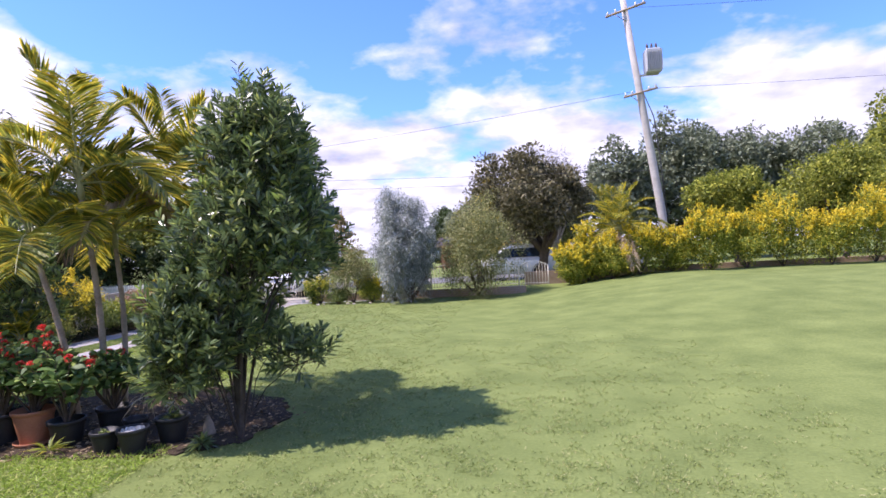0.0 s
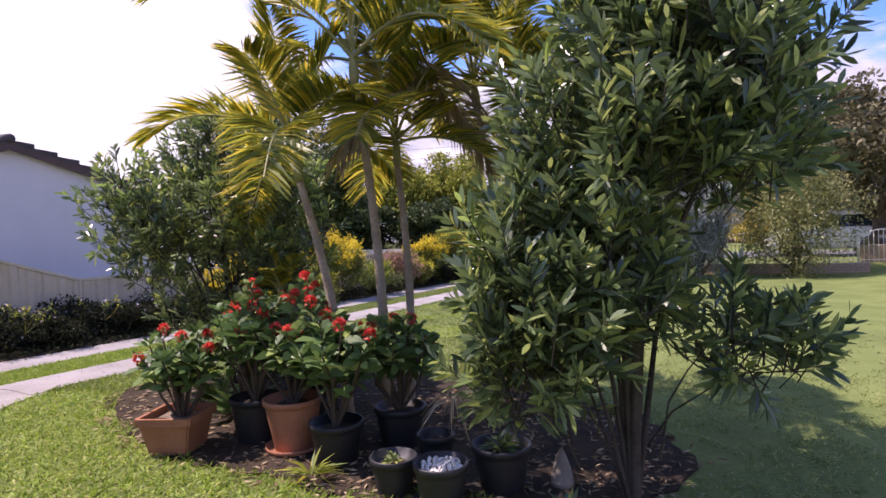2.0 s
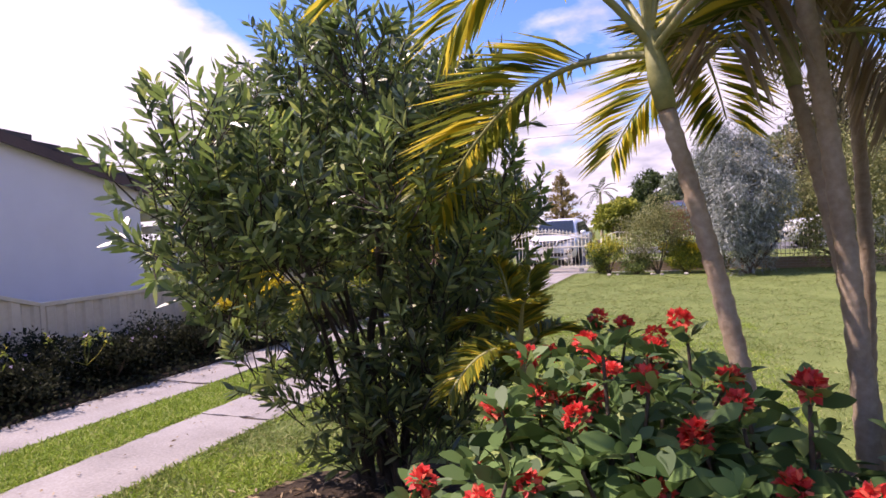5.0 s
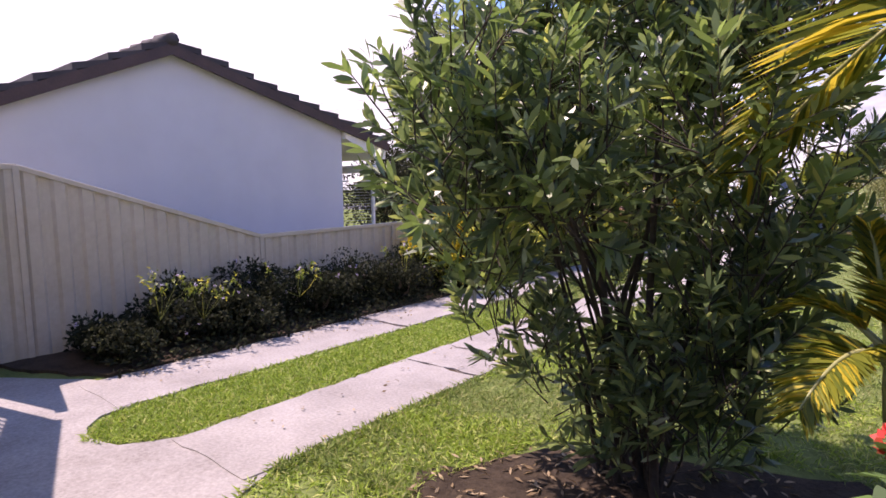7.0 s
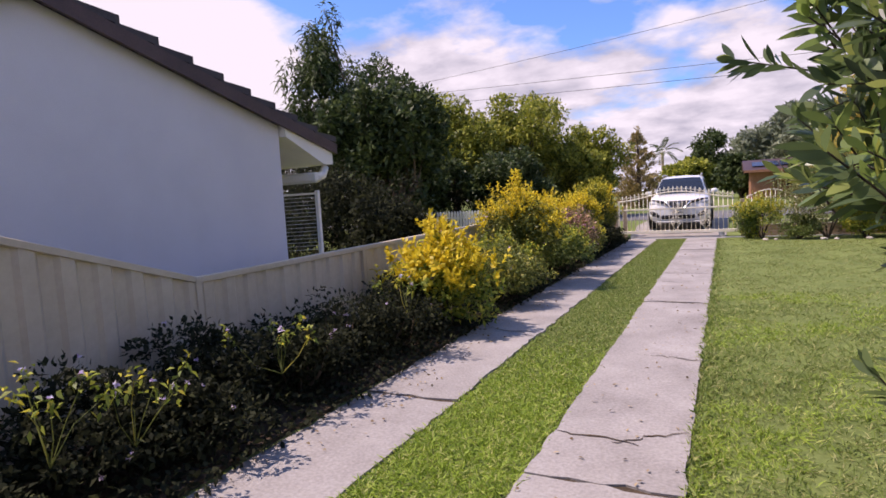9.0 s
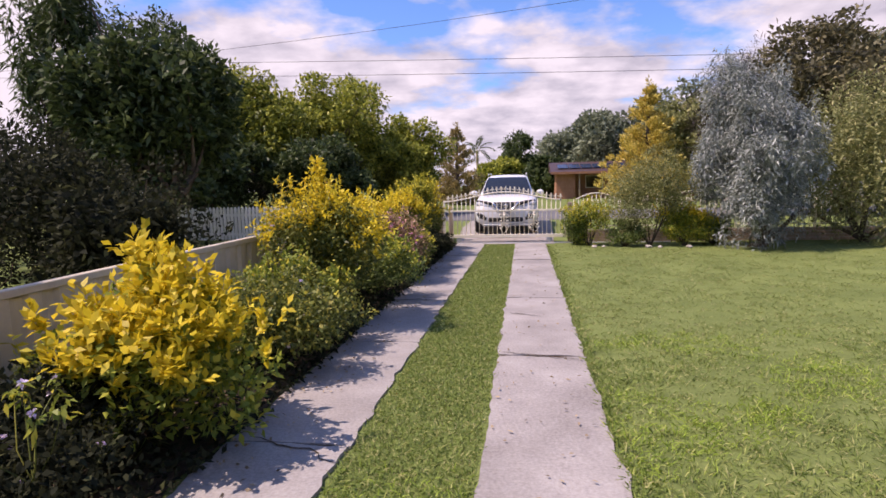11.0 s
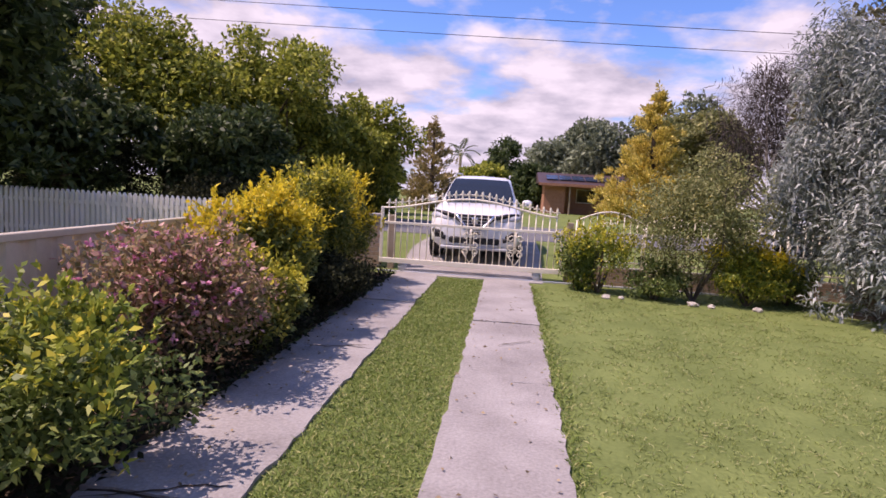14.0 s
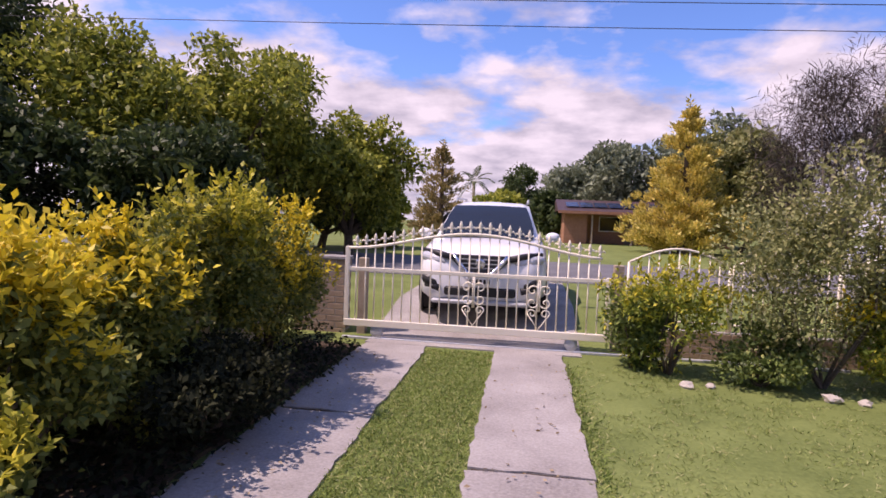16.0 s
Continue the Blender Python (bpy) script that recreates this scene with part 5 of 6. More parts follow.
for cx in (-1.27, -0.44):
    for s in (-1, 1):
        for z, q, tn, r in ((0.76, -1, 1, 0.075), (0.61, -1, -1, 0.075), (0.47, 1, 1, 0.06)):
            part("scroll", scroll(cx + 0.082 * s, z, s * q, r, tn), M_CREAMRAIL, gate)
        part("scroll_bar", bar(cx + 0.14 * s, 0.47, cx, 0.27, 0.016, -0.012), M_CREAMRAIL, gate)
        part("scroll_bar", bar(cx + 0.01 * s, 0.90, cx + 0.01 * s, 0.5, 0.016, -0.012), M_CREAMRAIL, gate)
for x in (GX0 + 0.45, GX1 - 0.45):
    w = lathe([(0.03, -0.02), (0.085, -0.02), (0.085, 0.02), (0.03, 0.02)], 14)
    ob = part("wheel", w, M_STEEL, gate)
    ob.location, ob.rotation_euler = (x, 0, 0.115), (radians(90), 0, 0)
track = thing("gate_track", (0, GATE_Y, 0), "rusty steel gate track on the ground", "track")
part("rail", boxed(-3.0, -0.03, 0.0, 3.2, 0.03, 0.03, bevel=0.004), M_STEEL, track)


def brick_run(x0, x1, y0, y1, height, parent, material=M_BRICK, cap=True):
    """Coursed brickwork with recessed joints."""
    me = bpy.data.meshes.new("brick")
    bm = boxed(-0.112, (y0 - y1) / 2, 0, 0.112, (y1 - y0) / 2, 0.074, bevel=0.004)
    bm.to_mesh(me)
    bm.free()
    me.materials.append(material)
    part("core", boxed(x0 + 0.006, y0 + 0.006, 0, x1 - 0.006, y1 - 0.006, height - 0.004), M_MORTAR, parent)
    for row in range(int(height / 0.085)):
        x = x0 - (0.117 if row % 2 else 0.0)
        while x < x1 - 0.02:
            a, b = max(x, x0), min(x + 0.225, x1)
            if b - a > 0.04:
                ob = new("brick", me)
                ob.parent = parent
                ob.location = ((a + b) / 2, (y0 + y1) / 2, 0.006 + row * 0.085)
                ob.scale = ((b - a) / 0.225 * 1.0, 1, 1)
            x += 0.235


wall_l = thing("brick_wall", (0, 18.12, 0), "low tan brick wall beside the gate", "brick wall")
brick_run(-3.75, -3.02, -0.11, 0.11, 1.02, wall_l)
part("coping", boxed(-3.77, -0.14, 1.02, -3.0, 0.14, 1.07, bevel=0.01), M_CONC, wall_l)
wall_r = thing("brick_wall", (0, 18.0, 0), "low tan brick wall carrying arched steel panels", "brick wall")
brick_run(0.62, 9.6, -0.055, 0.055, 0.36, wall_r)
post_r = thing("timber_post", (0.55, 18.06, 0), "brown timber gate post", "post")
part("body", boxed(-0.06, -0.06, 0, 0.06, 0.06, 1.12, bevel=0.008), M_TIMBER, post_r)
post_l = thing("timber_post", (-2.80, 18.08, 0), "brown timber gate post", "post")
part("body", boxed(-0.06, -0.06, 0, 0.06, 0.06, 1.06, bevel=0.008), M_TIMBER, post_l)


def arched_panel(x0, w, base=0.36, end=1.17, rise=0.19):
    t = thing("fence_panel", (x0, 18.0, 0), "cream arched steel fence panel on brick wall", "fence panel", "arched street fence panels")
    top = lambda x: end + rise * math.sin(math.pi * x / w)
    part("rail", tube([(w * i / 14, 0, top(w * i / 14)) for i in range(15)], 0.016, 6), M_CREAMRAIL, t)
    part("rail", bar(0, base + 0.09, w, base + 0.09, 0.028), M_CREAMRAIL, t)
    n = round(w / 0.115)
    for k in range(n + 1):
        x = w * k / n
        part("picket", bar(x, base, x, top(x), 0.034 if k in (0, n) else 0.017), M_CREAMRAIL, t)
    for s in (-1, 1):
        part("scroll", scroll(w / 2 + 0.06 * s, 1.12, s, 0.055), M_CREAMRAIL, t)
    return t


panel = arched_panel(0.66, 1.2)
for k in range(1, 8):
    copy_thing(panel, pose(0.66 + 1.24 * k, 18.0, 0.0))
front_wall = thing("brick_wall", (0, 18.0, 0), "low tan brick wall behind the golden hedge", "brick wall")
part("core", boxed(9.6, 1.6, 0, 30.0, 1.71, 0.85, bevel=0.01), M_BRICK, front_wall)

# neighbour's picket fence along the street
pick = thing("picket_fence", (-12.0, 18.6, 0), "white timber picket fence on the neighbour's street side", "fence")
part("rail", boxed(0, -0.02, 0.25, 8.0, 0.02, 0.33), M_WHITE, pick)
part("rail", boxed(0, -0.02, 0.85, 8.0, 0.02, 0.93), M_WHITE, pick)
pk = bmesh.new()
v = [pk.verts.new(p) for p in ((-0.035, 0.021, 0.05), (0.035, 0.021, 0.05), (0.035, 0.021, 1.08), (0, 0.021, 1.15), (-0.035, 0.021, 1.08))]
f = pk.faces.new(v)
e = bmesh.ops.extrude_face_region(pk, geom=[f])
for q in e["geom"]:
    if isinstance(q, bmesh.types.BMVert):
        q.co.y = -0.04
bmesh.ops.recalc_face_normals(pk, faces=pk.faces)
pkm = bpy.data.meshes.new("picket")
pk.to_mesh(pkm)
pk.free()
pkm.materials.append(M_WHITE)
for k in range(66):
    ob = new("picket", pkm)
    ob.parent, ob.location = pick, (0.04 + 0.12 * k, -0.0, 0)


# ---- cars ----
def loft(sections, smooth=True):
    """A skin through cross-sections, each a list of (x, z) at its y; mirrored in x."""
    bm = bmesh.new()
    rows = []
    for y, half in sections:
        full = [(-x, z) for x, z in reversed(half)] + [(x, z) for x, z in half if x > 1e-4]
        rows.append([bm.verts.new((x, y, z)) for x, z in full])
    for a, b in zip(rows, rows[1:]):
        for i in range(len(a)):
            j = (i + 1) % len(a)
            bm.faces.new((a[i], a[j], b[j], b[i]))
    bm.faces.new(rows[0]), bm.faces.new(rows[-1][::-1])
    bmesh.ops.recalc_face_normals(bm, faces=bm.faces)
    for f in bm.faces:
        f.smooth = smooth
    return bm


def wheel(parent, x, y, r=0.35, w=0.22):
    tyre = part("tyre", lathe([(r * 0.66, -w / 2), (r * 0.93, -w / 2), (r, -w * 0.36), (r, w * 0.36), (r * 0.93, w / 2), (r * 0.66, w / 2)], 24), M_RUBBER, parent)
    tyre.location, tyre.rotation_euler = (x, y, r), (0, radians(90), 0)
    rim = part("rim", lathe([(r * 0.66, -w * 0.42), (r * 0.66, w * 0.42), (r * 0.58, w * 0.46), (r * 0.2, w * 0.34), (0.0005, w * 0.36)], 24), M_ALLOY, tyre)
    if x < 0:
        rim.rotation_euler = (radians(180), 0, 0)
    return tyre


def suv(at, yaw, label):
    """A mid-size SUV with its nose towards -y."""
    t = thing("car", at, label, "car")
    t.rotation_euler[2] = radians(yaw)
    t.scale = (1.0, 1.0, 1.05)
    low = [(0.0, 0.30), (0.80, 0.30), (0.90, 0.42)]
    secs = []
    for y, hw, zb, zs, zt in ((0.00, 0.66, 0.36, 0.62, 0.74), (0.06, 0.76, 0.30, 0.66, 0.92), (0.18, 0.84, 0.27, 0.74, 1.00), (0.45, 0.90, 0.26, 0.86, 1.06), (0.9, 0.91, 0.26, 0.92, 1.11), (1.25, 0.91, 0.26, 0.96, 1.15), (2.2, 0.91, 0.26, 0.97, 1.10), (3.6, 0.90, 0.28, 1.0, 1.10), (4.4, 0.86, 0.34, 1.0, 1.10), (4.62, 0.76, 0.45, 0.95, 1.05)):
        secs.append((y, [(0, zb), (hw * 0.82, zb), (hw * 0.98, zb + 0.10), (hw, (zb + zs) / 2), (hw * 0.99, zs), (hw * 0.93, (zs + zt) / 2 + 0.02), (hw * 0.78, zt - 0.02), (hw * 0.4, zt), (0, zt + 0.012)]))
    part("body", loft(secs), M_CARWHITE, t)
    cab = []
    for y, hb, ht, zt in ((0.98, 0.80, 0.78, 1.10), (1.22, 0.83, 0.76, 1.24), (1.55, 0.84, 0.68, 1.48), (1.85, 0.84, 0.63, 1.63), (2.3, 0.84, 0.62, 1.69), (3.2, 0.83, 0.62, 1.69), (3.9, 0.82, 0.60, 1.63), (4.35, 0.80, 0.58, 1.40), (4.52, 0.78, 0.66, 1.10)):
        cab.append((y, [(0, 1.0), (hb, 1.0), (hb * 0.99, 1.06), (ht + (hb - ht) * 0.3, 1.06 + (zt - 1.06) * 0.62), (ht, zt - 0.045 * (zt > 1.2)), (ht * 0.8, zt), (0, zt + 0.02)]))
    part("cabin", loft(cab), M_CARWHITE, t)
    # windscreen, laid just off the cabin skin
    ws = bmesh.new()
    rows = []
    for y, hw, z in ((1.02, 0.70, 1.125), (1.22, 0.70, 1.275), (1.53, 0.63, 1.49), (1.78, 0.575, 1.615)):
        rows.append([ws.verts.new((hw * s, y - 0.035, z + 0.012 + 0.015 * (1 - s * s))) for s in np.linspace(-1, 1, 7)])
    for a, b in zip(rows, rows[1:]):
        for i in range(6):
            ws.faces.new((a[i], a[i + 1], b[i + 1], b[i]))
    for f in ws.faces:
        f.smooth = True
    part("windscreen", ws, M_GLASS, t)
    for s in (-1, 1):
        gw = bmesh.new()
        q = [gw.verts.new(p) for p in ((s * 0.845, 1.28, 1.09), (s * 0.72, 1.82, 1.53), (s * 0.70, 3.6, 1.55), (s * 0.845, 4.0, 1.10))]
        gw.faces.new(q)
        part("side_window", gw, M_GLASS, t)
        hl = bmesh.new()
        bmesh.ops.create_uvsphere(hl, u_segments=12, v_segments=8, radius=1, matrix=Matrix.LocRotScale((s * 0.655, 0.165, 0.865), Euler((0, s * -0.16, s * 0.5)), (0.25, 0.10, 0.085)))
        part("headlight", hl, M_LAMP, t, "clear headlight")
        fl = bmesh.new()
        bmesh.ops.create_uvsphere(fl, u_segments=10, v_segments=6, radius=1, matrix=Matrix.LocRotScale((s * 0.70, 0.075, 0.56), Euler((0, s * -0.3, s * 0.45)), (0.15, 0.07, 0.085)))
        part("fog_lamp", fl, M_CARBLACK, t, "dark fog lamp recess")
        mirror = bmesh.new()
        bmesh.ops.create_uvsphere(mirror, u_segments=12, v_segments=8, radius=1, matrix=Matrix.LocRotScale((s * 1.0, 1.32, 1.17), None, (0.11, 0.07, 0.075)))
        part("wing_mirror", mirror, M_CARWHITE, t)
        for y in (0.88, 3.62):
            arch = lathe([(0.40, -0.02), (0.40, 0.02), (0.345, 0.02), (0.345, -0.02)], 24)
            ob = part("wheel_arch", arch, M_CARBLACK, t)
            ob.location, ob.rotation_euler = (s * 0.902, y, 0.36), (0, radians(90), 0)
            wheel(t, s * 0.80, y)
    gm = bmesh.new()
    q = [gm.verts.new(p) for p in ((-0.46, -0.004, 0.94), (0.46, -0.004, 0.94), (0.20, -0.04, 0.69), (-0.20, -0.04, 0.69))]
    gf = gm.faces.new(q)
    ge = bmesh.ops.extrude_face_region(gm, geom=[gf])
    for v in ge["geom"]:
        if isinstance(v, bmesh.types.BMVert):
            v.co.y += 0.16
    bmesh.ops.recalc_face_normals(gm, faces=gm.faces)
    part("grille", gm, M_CARBLACK, t, "black mesh grille")
    for s in (-1, 1):
        part("grille_trim", tube([(s * 0.37, -0.03, 0.945), (s * 0.27, -0.055, 0.82), (s * 0.17, -0.065, 0.70), (0, -0.068, 0.67)], 0.030, 6), M_CHROME, t, "chrome grille trim")
        part("headlight_shade", tube([(s * 0.40, 0.01, 0.90), (s * 0.60, 0.09, 0.945), (s * 0.82, 0.30, 0.965)], [0.045, 0.045, 0.03], 8), M_CARBLACK, t, "dark slanted headlight surround")
        part("bumper_corner", tube([(s * 0.55, 0.0, 0.46), (s * 0.74, 0.10, 0.50)], [0.05, 0.06], 8), M_CARBLACK, t, "black fog lamp pocket")
    for z in (0.76, 0.82, 0.88):
        part("grille_bar", boxed(-0.22 - (z - 0.70) * 0.6, -0.035, z, 0.22 + (z - 0.70) * 0.6, -0.015, z + 0.012), M_STEEL, t)
    badge = part("badge", lathe([(0.068, -0.01), (0.072, 0.0), (0.068, 0.01), (0.045, 0.012), (0.0005, 0.012)], 18), M_CHROME, t, "plain round chrome badge")
    badge.location, badge.rotation_euler = (0, -0.055, 0.83), (radians(90), 0, 0)
    part("air_intake", boxed(-0.52, -0.025, 0.33, 0.52, 0.12, 0.53, bevel=0.06), M_CARBLACK, t, "black lower air intake")
    part("bumper_lip", boxed(-0.66, -0.04, 0.25, 0.66, 0.14, 0.31, bevel=0.02), M_STEEL, t, "grey bumper lip")
    plate = part("number_plate", boxed(-0.185, -0.075, 0.53, 0.185, -0.03, 0.64, bevel=0.004), M_WHITE, t, "white number plate with dark bars")
    for k in range(6):
        part("plate_bar", boxed(-0.155 + 0.052 * k, -0.079, 0.555, -0.12 + 0.052 * k, -0.074, 0.615), M_CARBLACK, plate)
    for s in (-1, 1):
        part("roof_rail", tube([(s * 0.60, 1.95, 1.70), (s * 0.60, 2.1, 1.745), (s * 0.59, 3.5, 1.745), (s * 0.58, 3.7, 1.69)], 0.018, 6), M_STEEL, t)
    part("wiper", tube([(-0.55, 1.0, 1.15), (-0.05, 1.06, 1.20)], 0.008, 5), M_CARBLACK, t)
    return t


parked = suv((-1.24, 18.42, 0.21), 0, "white mid-size SUV parked nose to the gate")
parked.rotation_euler[0] = radians(1.5)
parked.scale = (1.02, 1.0, 0.99)
suv((6.9, 24.8, 0.312), -90, "white car parked on the street behind the shrubs")
suv((11.3, 25.2, 0.312), -90, "white car parked on the street beside the golden hedge").scale = (1.0, 1.0, 1.25)

# ---- red-brick house with solar panels, across the street ----
far = thing("far_house", (2.0, 52.0, 0.3), "red-brown brick house with low tiled roof and solar panels", "house")
part("wall", boxed(0.0, 0.0, 0, 1.6, 7.0, 2.35), M_REDBRICK, far)
part("wall", boxed(1.6, 1.6, 0, 12.0, 7.0, 2.35), M_REDBRICK, far, "brick wall under the verandah")
rf = bmesh.new()
q = [rf.verts.new(p) for p in ((-0.5, -0.6, 2.3), (12.5, -0.6, 2.3), (12.5, 3.5, 3.25), (-0.5, 3.5, 3.25), (12.5, 7.6, 2.3), (-0.5, 7.6, 2.3))]
for f in ((0, 1, 2, 3), (3, 2, 4, 5), (0, 3, 5), (1, 4, 2), (0, 5, 4, 1)):
    rf.faces.new([q[i] for i in f])
bmesh.ops.recalc_face_normals(rf, faces=rf.faces)
part("roof", rf, M_FASCIA, far)
part("fascia", boxed(-0.5, -0.66, 2.12, 12.5, -0.6, 2.32), M_REDBRICK, far, "reddish fascia board")
for k in range(7):
    sp = boxed(-0.45, -0.8, 0.0, 0.45, 0.8, 0.04, bevel=0.006)
    ob = part("solar_panel", sp, M_SOLAR, far)
    ob.location, ob.rotation_euler = (0.6 + 1.0 * k, 1.2, 2.80), (math.atan2(0.95, 4.1), 0, 0)
for x in (1.9, 4.6, 7.3):
    part("verandah_post", boxed(x - 0.05, -0.45, 0, x + 0.05, -0.35, 2.15), M_TIMBER, far)
for x in (2.6, 5.4):
    w = part("window", boxed(x, 1.56, 0.9, x + 1.5, 1.62, 2.0), M_WHITE, far)
    part("pane", boxed(x + 0.06, 1.53, 0.96, x + 1.44, 1.57, 1.94), M_GLASS, w)
part("door", boxed(4.4, 1.56, 0.05, 5.2, 1.62, 2.05), M_BROWN, far)

# ---- power pole with transformer, and the wires ----
px, py = 16.16, 21.0
pole = thing("power_pole", (px, py, 0), "leaning grey timber power pole with transformer", "power pole")
TOP = (-1.55, 0.0, 14.6)
part("mast", tube([(0.18, 0, -0.2), (0, 0, 2.0), (TOP[0] * 0.5, 0, 8.3), TOP], [0.21, 0.20, 0.17, 0.13], 12), M_POLE, pole)


def on_mast(z):
    return TOP[0] * (z - 2.0) / 12.6


def crossarm(z, half, tilt):
    x = on_mast(z)
    arm = part("crossarm", tube([(x - half, -0.16, z - tilt), (x + half, -0.16, z + tilt)], 0.055, 6), M_TIMBER, pole)
    for s in (-0.9, -0.5, 0.5, 0.9):
        ins = part("insulator", lathe([(0.03, 0), (0.05, 0.03), (0.03, 0.06), (0.05, 0.09), (0.02, 0.14)], 8), M_WHITE, arm)
        ins.location = (x + half * s, -0.16, z + tilt * s + 0.05)
    part("brace", tube([(x - half * 0.6, -0.16, z - tilt * 0.6), (x, -0.1, z - 0.5)], 0.02, 5), M_STEEL, pole)


crossarm(12.6, 0.9, 0.25)
crossarm(8.75, 0.75, 0.16)
tx = on_mast(10.2) + 0.8
tank = part("transformer", boxed(tx - 0.34, -0.36, 9.6, tx + 0.34, 0.32, 10.7, bevel=0.05), M_STEEL, pole, "grey finned transformer tank")
for k in range(9):
    part("fin", boxed(tx - 0.32 + 0.08 * k, -0.46, 9.7, tx - 0.30 + 0.08 * k, -0.35, 10.6), M_STEEL, tank)
for k in range(3):
    b = part("bushing", lathe([(0.04, 0), (0.06, 0.06), (0.04, 0.12), (0.06, 0.18), (0.02, 0.3)], 8), M_FASCIA, tank)
    b.location = (tx - 0.2 + 0.2 * k, 0, 10.7)
part("bracket", tube([(on_mast(9.55), 0, 9.55), (tx, 0, 9.59)], 0.05, 6), M_STEEL, pole)
part("cable", tube([(on_mast(9) + 0.1, -0.2, 8.8), (on_mast(7.5) + 0.35, -0.2, 7.6), (on_mast(5) + 0.2, -0.2, 6.0), (0.1, -0.21, 2.0)], 0.025, 5), M_WIRE, pole)


def wire(a, b, sag, label="thin dark overhead power wire"):
    a, b = Vector(a), Vector(b)
    pts = [a.lerp(b, i / 24) - Vector((0, 0, 4 * sag * (i / 24) * (1 - i / 24))) for i in range(25)]
    t = thing("power_line", a, label, "wire")
    part("strand", tube([p - a for p in pts], 0.008, 5, False), M_WIRE, t)


wire((px + on_mast(8.75), py, 8.9), (px - 60, py + 6, 8.0), 1.2)
wire((px + on_mast(5.2), py + 0.2, 5.2), (px - 76, py + 3, 9.5), 0.4)
wire((px + on_mast(4.8), py + 0.2, 4.8), (px - 76, py + 3.4, 9.0), 0.45)
wire((px + on_mast(8.75) + .4, py, 8.95), (px + 55, py + 1, 11.0), 1.0)
wire((px + on_mast(12.6), py, 12.75), (px + 55, py + 1, 15.0), 1.2)


# ---- grass, blade by blade where the camera passes ----
def blades(name, x, y, z, height, spread, rng, material, label, width=0.007):
    n = len(x)
    base = np.stack([x, y, z], 1)
    way = unit(np.concatenate([rng.normal(size=(n, 2)) * spread, np.ones((n, 1))], 1))
    me = leaves(name, base, way, height * (0.5 + 0.8 * rng.random(n)), width * (1 + 0.9 * rng.random(n)), rng, 0.3)
    me.materials.append(material)
    return tagged(new(name, me), label, "grass", kind="stuff")


rng = np.random.default_rng(9)


def edge_x(y):
    """Edge of the lawn along the drive and the path."""
    return np.where(y > 0, STRIP_R[1] - 0.01, -0.1)


def patchy(x, y, s=1.3):
    return 0.5 + 0.25 * (np.sin(x * 2.1 * s + np.sin(y * 1.7 * s) * 1.6) + np.sin(y * 2.6 * s + np.cos(x * 1.3 * s) * 1.8))


def in_lawn(x, y):
    pathline = np.interp(x, [-0.2, 0.05, 0.36, 0.66, 1.62, 3.0, 5.0, 6.5], [0.0, -0.45, -0.80, -0.97, -1.35, -1.95, -3.4, -5.0])
    bed = ((x - 3.5) / 2.85) ** 2 + ((y - 0.65) / 1.28) ** 2 < 1 + 0.25 * (patchy(x, y, 3.0) - 0.5)
    return (x > edge_x(y)) & (y > pathline + 0.02) & ~bed


n, per = 24000, 13
cx, cy = rng.random(n) * 12.5 - 0.2, rng.random(n) * 14.0 - 6.2
fade = np.clip(1.3 - np.hypot((cx - 6.5) / 7.5, (cy + 2.0) / 8.0), 0, 1) ** 1.3
pick = rng.random(n) < (0.25 + 0.75 * patchy(cx, cy)) * fade
cx, cy = cx[pick], cy[pick]
x, y = np.repeat(cx, per) + rng.normal(size=len(cx) * per) * 0.035, np.repeat(cy, per) + rng.normal(size=len(cx) * per) * 0.035
keep = in_lawn(x, y)
x, y = x[keep], y[keep]
blades("lawn_grass", x, y, gz(x, y), 0.05, 1.0, rng, M_BLADE, "short lawn grass beside the shrubs", 0.0045)
n, per = 20000, 13
cx, cy = rng.random(n) * 7.5 - 0.2, rng.random(n) * 16.6 + 0.8
pick = rng.random(n) < (0.3 + 0.7 * patchy(cx, cy)) * np.clip(1.25 - cx / 7.5, 0, 1) * np.clip(1.35 - cy / 24, 0, 1)
cx, cy = cx[pick], cy[pick]
x, y = np.repeat(cx, per) + rng.normal(size=len(cx) * per) * 0.04, np.repeat(cy, per) + rng.normal(size=len(cx) * per) * 0.04
keep = in_lawn(x, y)
x, y = x[keep], y[keep]
blades("lawn_grass", x, y, gz(x, y), 0.055, 1.0, rng, M_BLADE, "short lawn grass beside the drive", 0.0045)
n = 95000
x = STRIP_L[1] + 0.02 + rng.random(n) * (STRIP_R[0] - STRIP_L[1] - 0.04) + rng.normal(size=n) * 0.012
y = -0.55 + 18.05 * rng.random(n)
keep = y > -0.08 - 0.46 * np.clip(1 - ((x + 1.4) / 0.42) ** 2, 0, 1)
x, y = x[keep], y[keep]
lush = y < 5.0 - 2.0 * rng.random(len(y))
blades("grass_strip", x[lush], y[lush], 0 * x[lush], 0.085, 1.0, rng, M_BLADE_LUSH, "lush green grass where the wheel strips begin", 0.0055)
x, y = x[~lush], y[~lush]
blades("grass_strip", x, y, 0 * x, 0.062, 1.0, rng, M_BLADE_STRIP, "green grass between the wheel strips", 0.005)
n = 44000
x, y = rng.random(n) * 5.6 - 0.2, rng.random(n) * 4.0 - 2.6
keep = in_lawn(x, y)
blades("lawn_grass", x[keep], y[keep], 0 * x[keep], 0.09, 1.1, rng, M_BLADE_LUSH, "lush bright grass at the corner of the path")
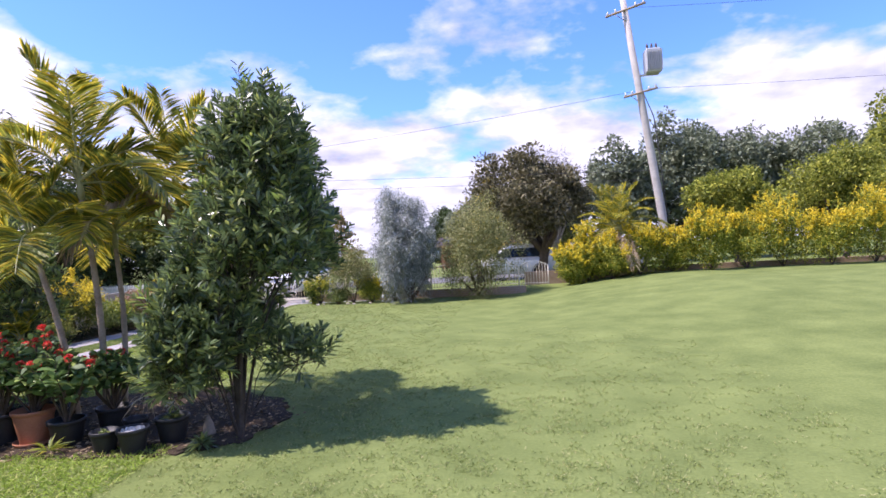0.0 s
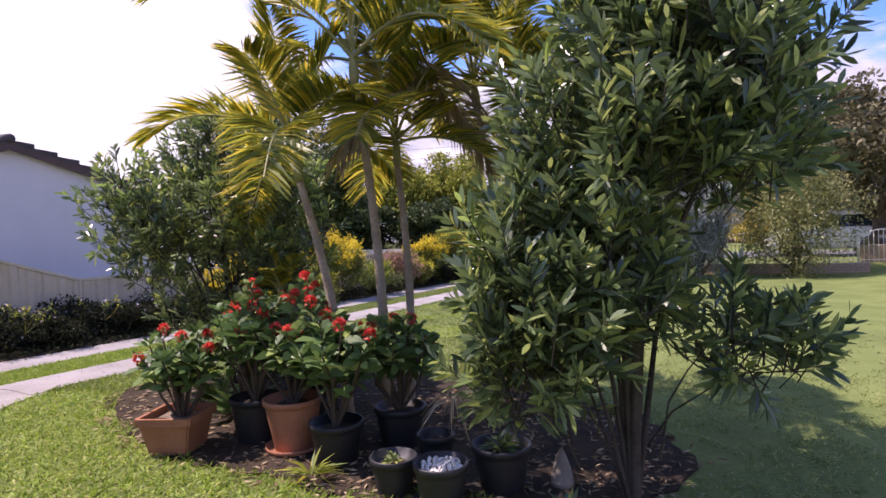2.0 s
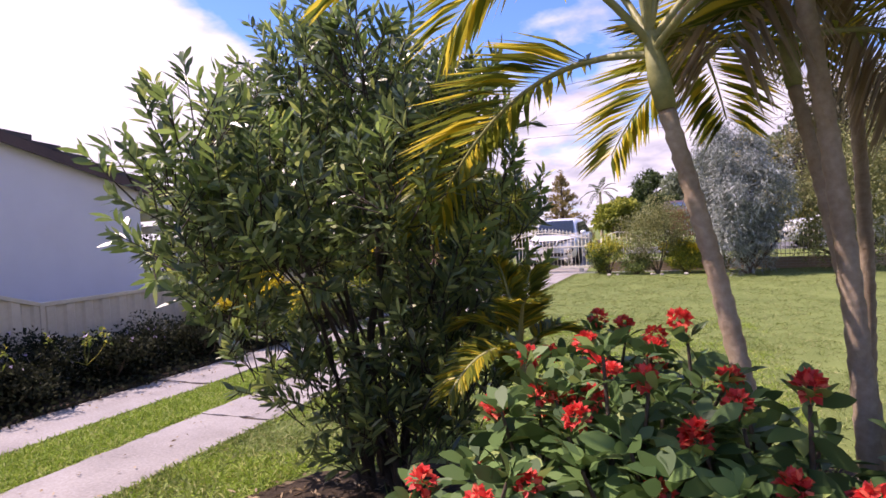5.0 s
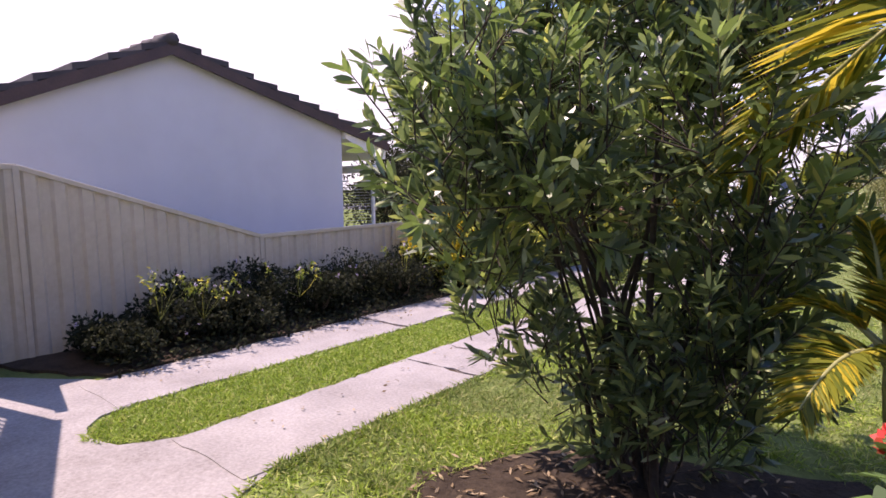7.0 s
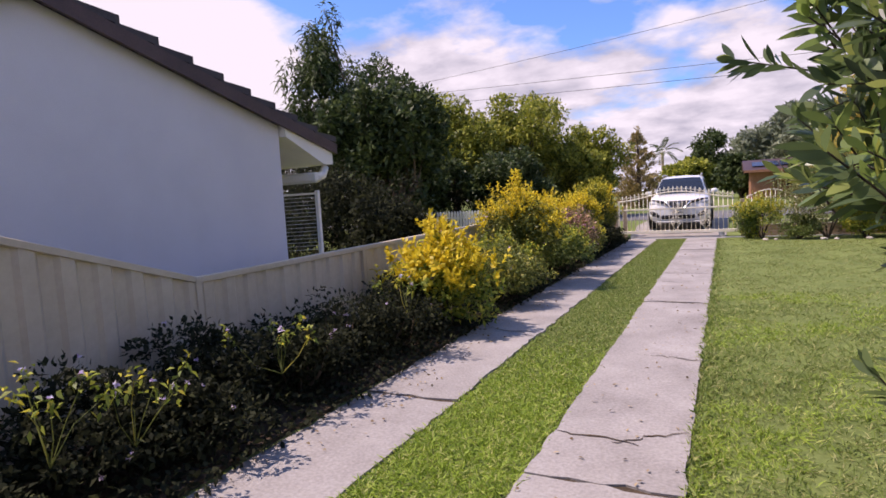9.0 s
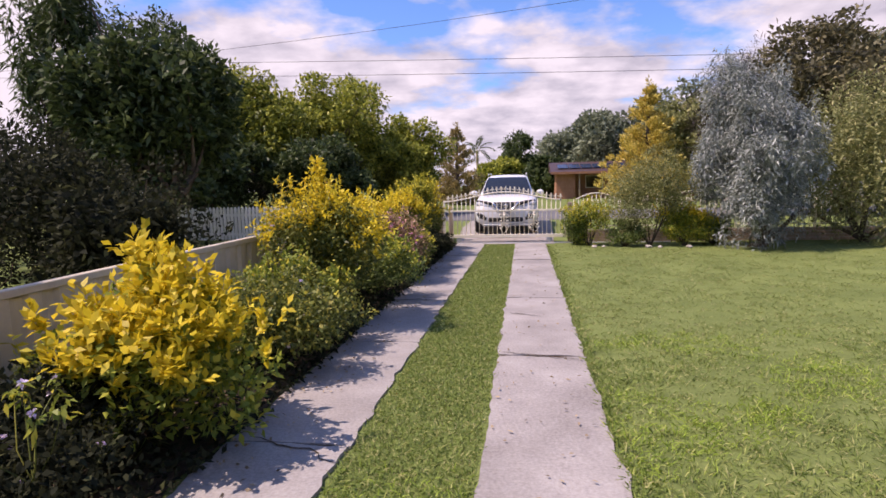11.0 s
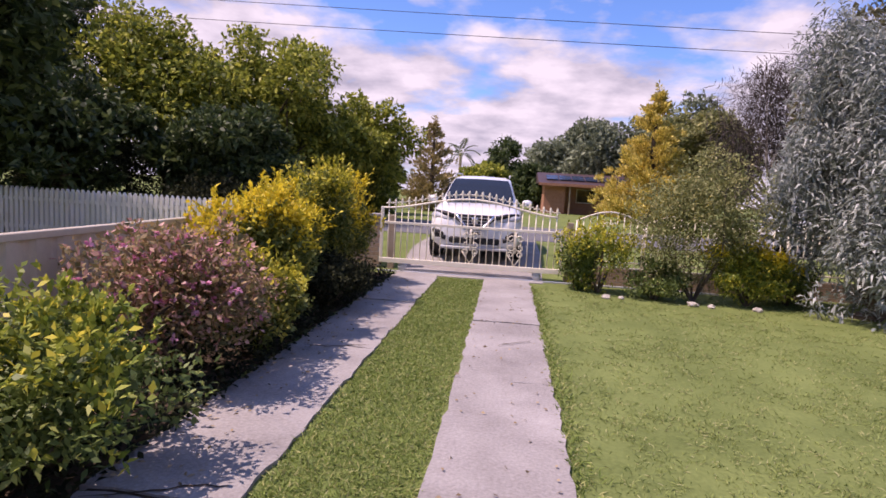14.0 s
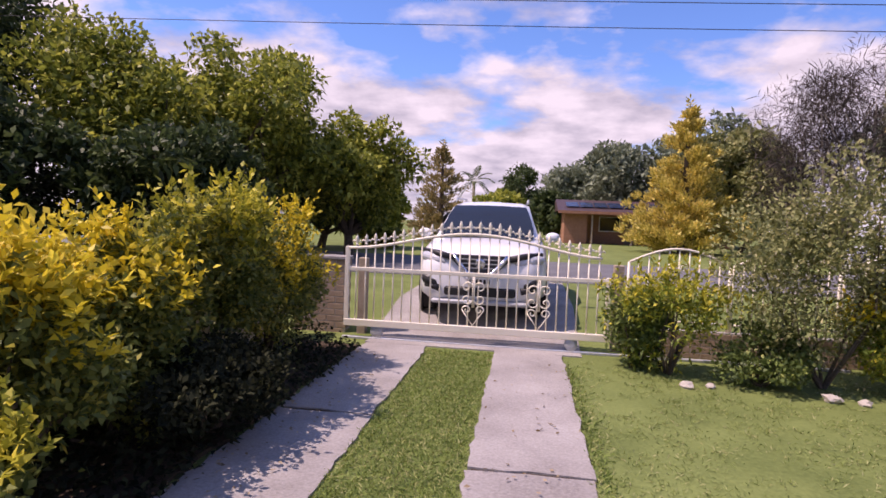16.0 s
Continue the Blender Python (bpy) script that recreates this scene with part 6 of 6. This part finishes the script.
# longer tufts beside the drive, thinning out towards the mown middle of the lawn
n, per = 5600, 15
cx, cy = -0.12 + 4.4 * rng.random(n) ** 1.25, 0.2 + 8.0 * rng.random(n) ** 1.25
pick = (rng.random(n) < 0.35 + 0.65 * patchy(cx, cy, 1.8)) & (rng.random(n) < 1.5 - cy / 8)
cx, cy = cx[pick], cy[pick]
x, y = np.repeat(cx, per) + rng.normal(size=len(cx) * per) * 0.05, np.repeat(cy, per) + rng.normal(size=len(cx) * per) * 0.05
keep = in_lawn(x, y)
tuft = np.repeat(0.75 + 0.6 * patchy(cx, cy, 2.6), per)[keep]
x, y = x[keep], y[keep]
deep = np.repeat(patchy(cx, cy, 1.1) > 0.52, per)[keep]
blades("lawn_grass", x[deep], y[deep], 0 * x[deep], 0.085 * tuft[deep], 0.9, rng, M_BLADE_STRIP, "longer green lawn grass beside the drive", 0.005)
blades("lawn_grass", x[~deep], y[~deep], 0 * x[~deep], 0.085 * tuft[~deep], 0.9, rng, M_BLADE_LUSH, "brighter tufts of lawn grass beside the drive", 0.005)
n = 6500
side = rng.integers(0, 2, n)
x = np.where(side == 0, STRIP_R[1] + np.abs(rng.normal(size=n)) * 0.05, STRIP_R[1] + 0.02 + np.abs(rng.normal(size=n)) * 0.08)
y = 17 * rng.random(n) ** 1.5
blades("edge_grass", x, y, 0 * x + 0.0, 0.085, 0.9, rng, M_BLADE_STRIP, "longer grass fringe along the concrete edge")
n = 2600
x, y = 0.5 + rng.random(n) * 6.0, -0.85 + rng.random(n) * 2.5
keep = ((x - 3.5) / 2.9) ** 2 + ((y - 0.5) / 1.35) ** 2 < 1
x, y = x[keep], y[keep]
litter = leaves("leaf_litter", np.stack([x, y, 0.022 + 0.01 * rng.random(len(x))], 1), np.concatenate([rng.normal(size=(len(x), 2)), 0.1 * rng.normal(size=(len(x), 1))], 1), 0.07, 0.018, rng)
litter.materials.append(M_STRAW)
tagged(new("leaf_litter", litter), "dry fallen leaves and clippings in the bed", "leaf litter", kind="stuff")

# leaves blown onto the strips, thickest beside the bushes
n = 900
x = np.where(rng.random(n) < 0.75, STRIP_L[0] + 0.5 * rng.random(n) ** 2, STRIP_R[0] + 0.8 * rng.random(n))
y = 0.2 + 16.8 * rng.random(n)
fallen = leaves("fallen_leaf", np.stack([x, y, 0.034 + 0.004 * rng.random(n)], 1), np.concatenate([rng.normal(size=(n, 2)), 0.08 * rng.normal(size=(n, 1))], 1), 0.045 * (0.5 + 0.7 * rng.random(n)), 0.02, rng)
fallen.materials.append(M_STRAW)
tagged(new("fallen_leaves", fallen), "dry fallen leaves scattered on the concrete strips", "fallen leaves", kind="stuff")


def edging_stone(x, y, r, seed):
    """A rough pale stone half sunk in the grass."""
    rs = np.random.default_rng(seed)
    t = thing("edging_stone", (x, y, 0), "rough pale stone lying at the fence foot", "stone", "stones at the fence foot")
    bm = bmesh.new()
    bmesh.ops.create_icosphere(bm, subdivisions=2, radius=r)
    for v in bm.verts:
        v.co = v.co * (1 + 0.16 * rs.normal())
        v.co.z = v.co.z * 0.65 + r * 0.35
    part("body", bm, M_MORTAR, t)


for k, (x, y, r) in enumerate(((1.05, 16.62, 0.07), (1.3, 16.68, 0.05), (2.35, 16.5, 0.08), (2.62, 16.46, 0.06), (3.3, 16.45, 0.07))):
    edging_stone(x, y, r, 300 + k)
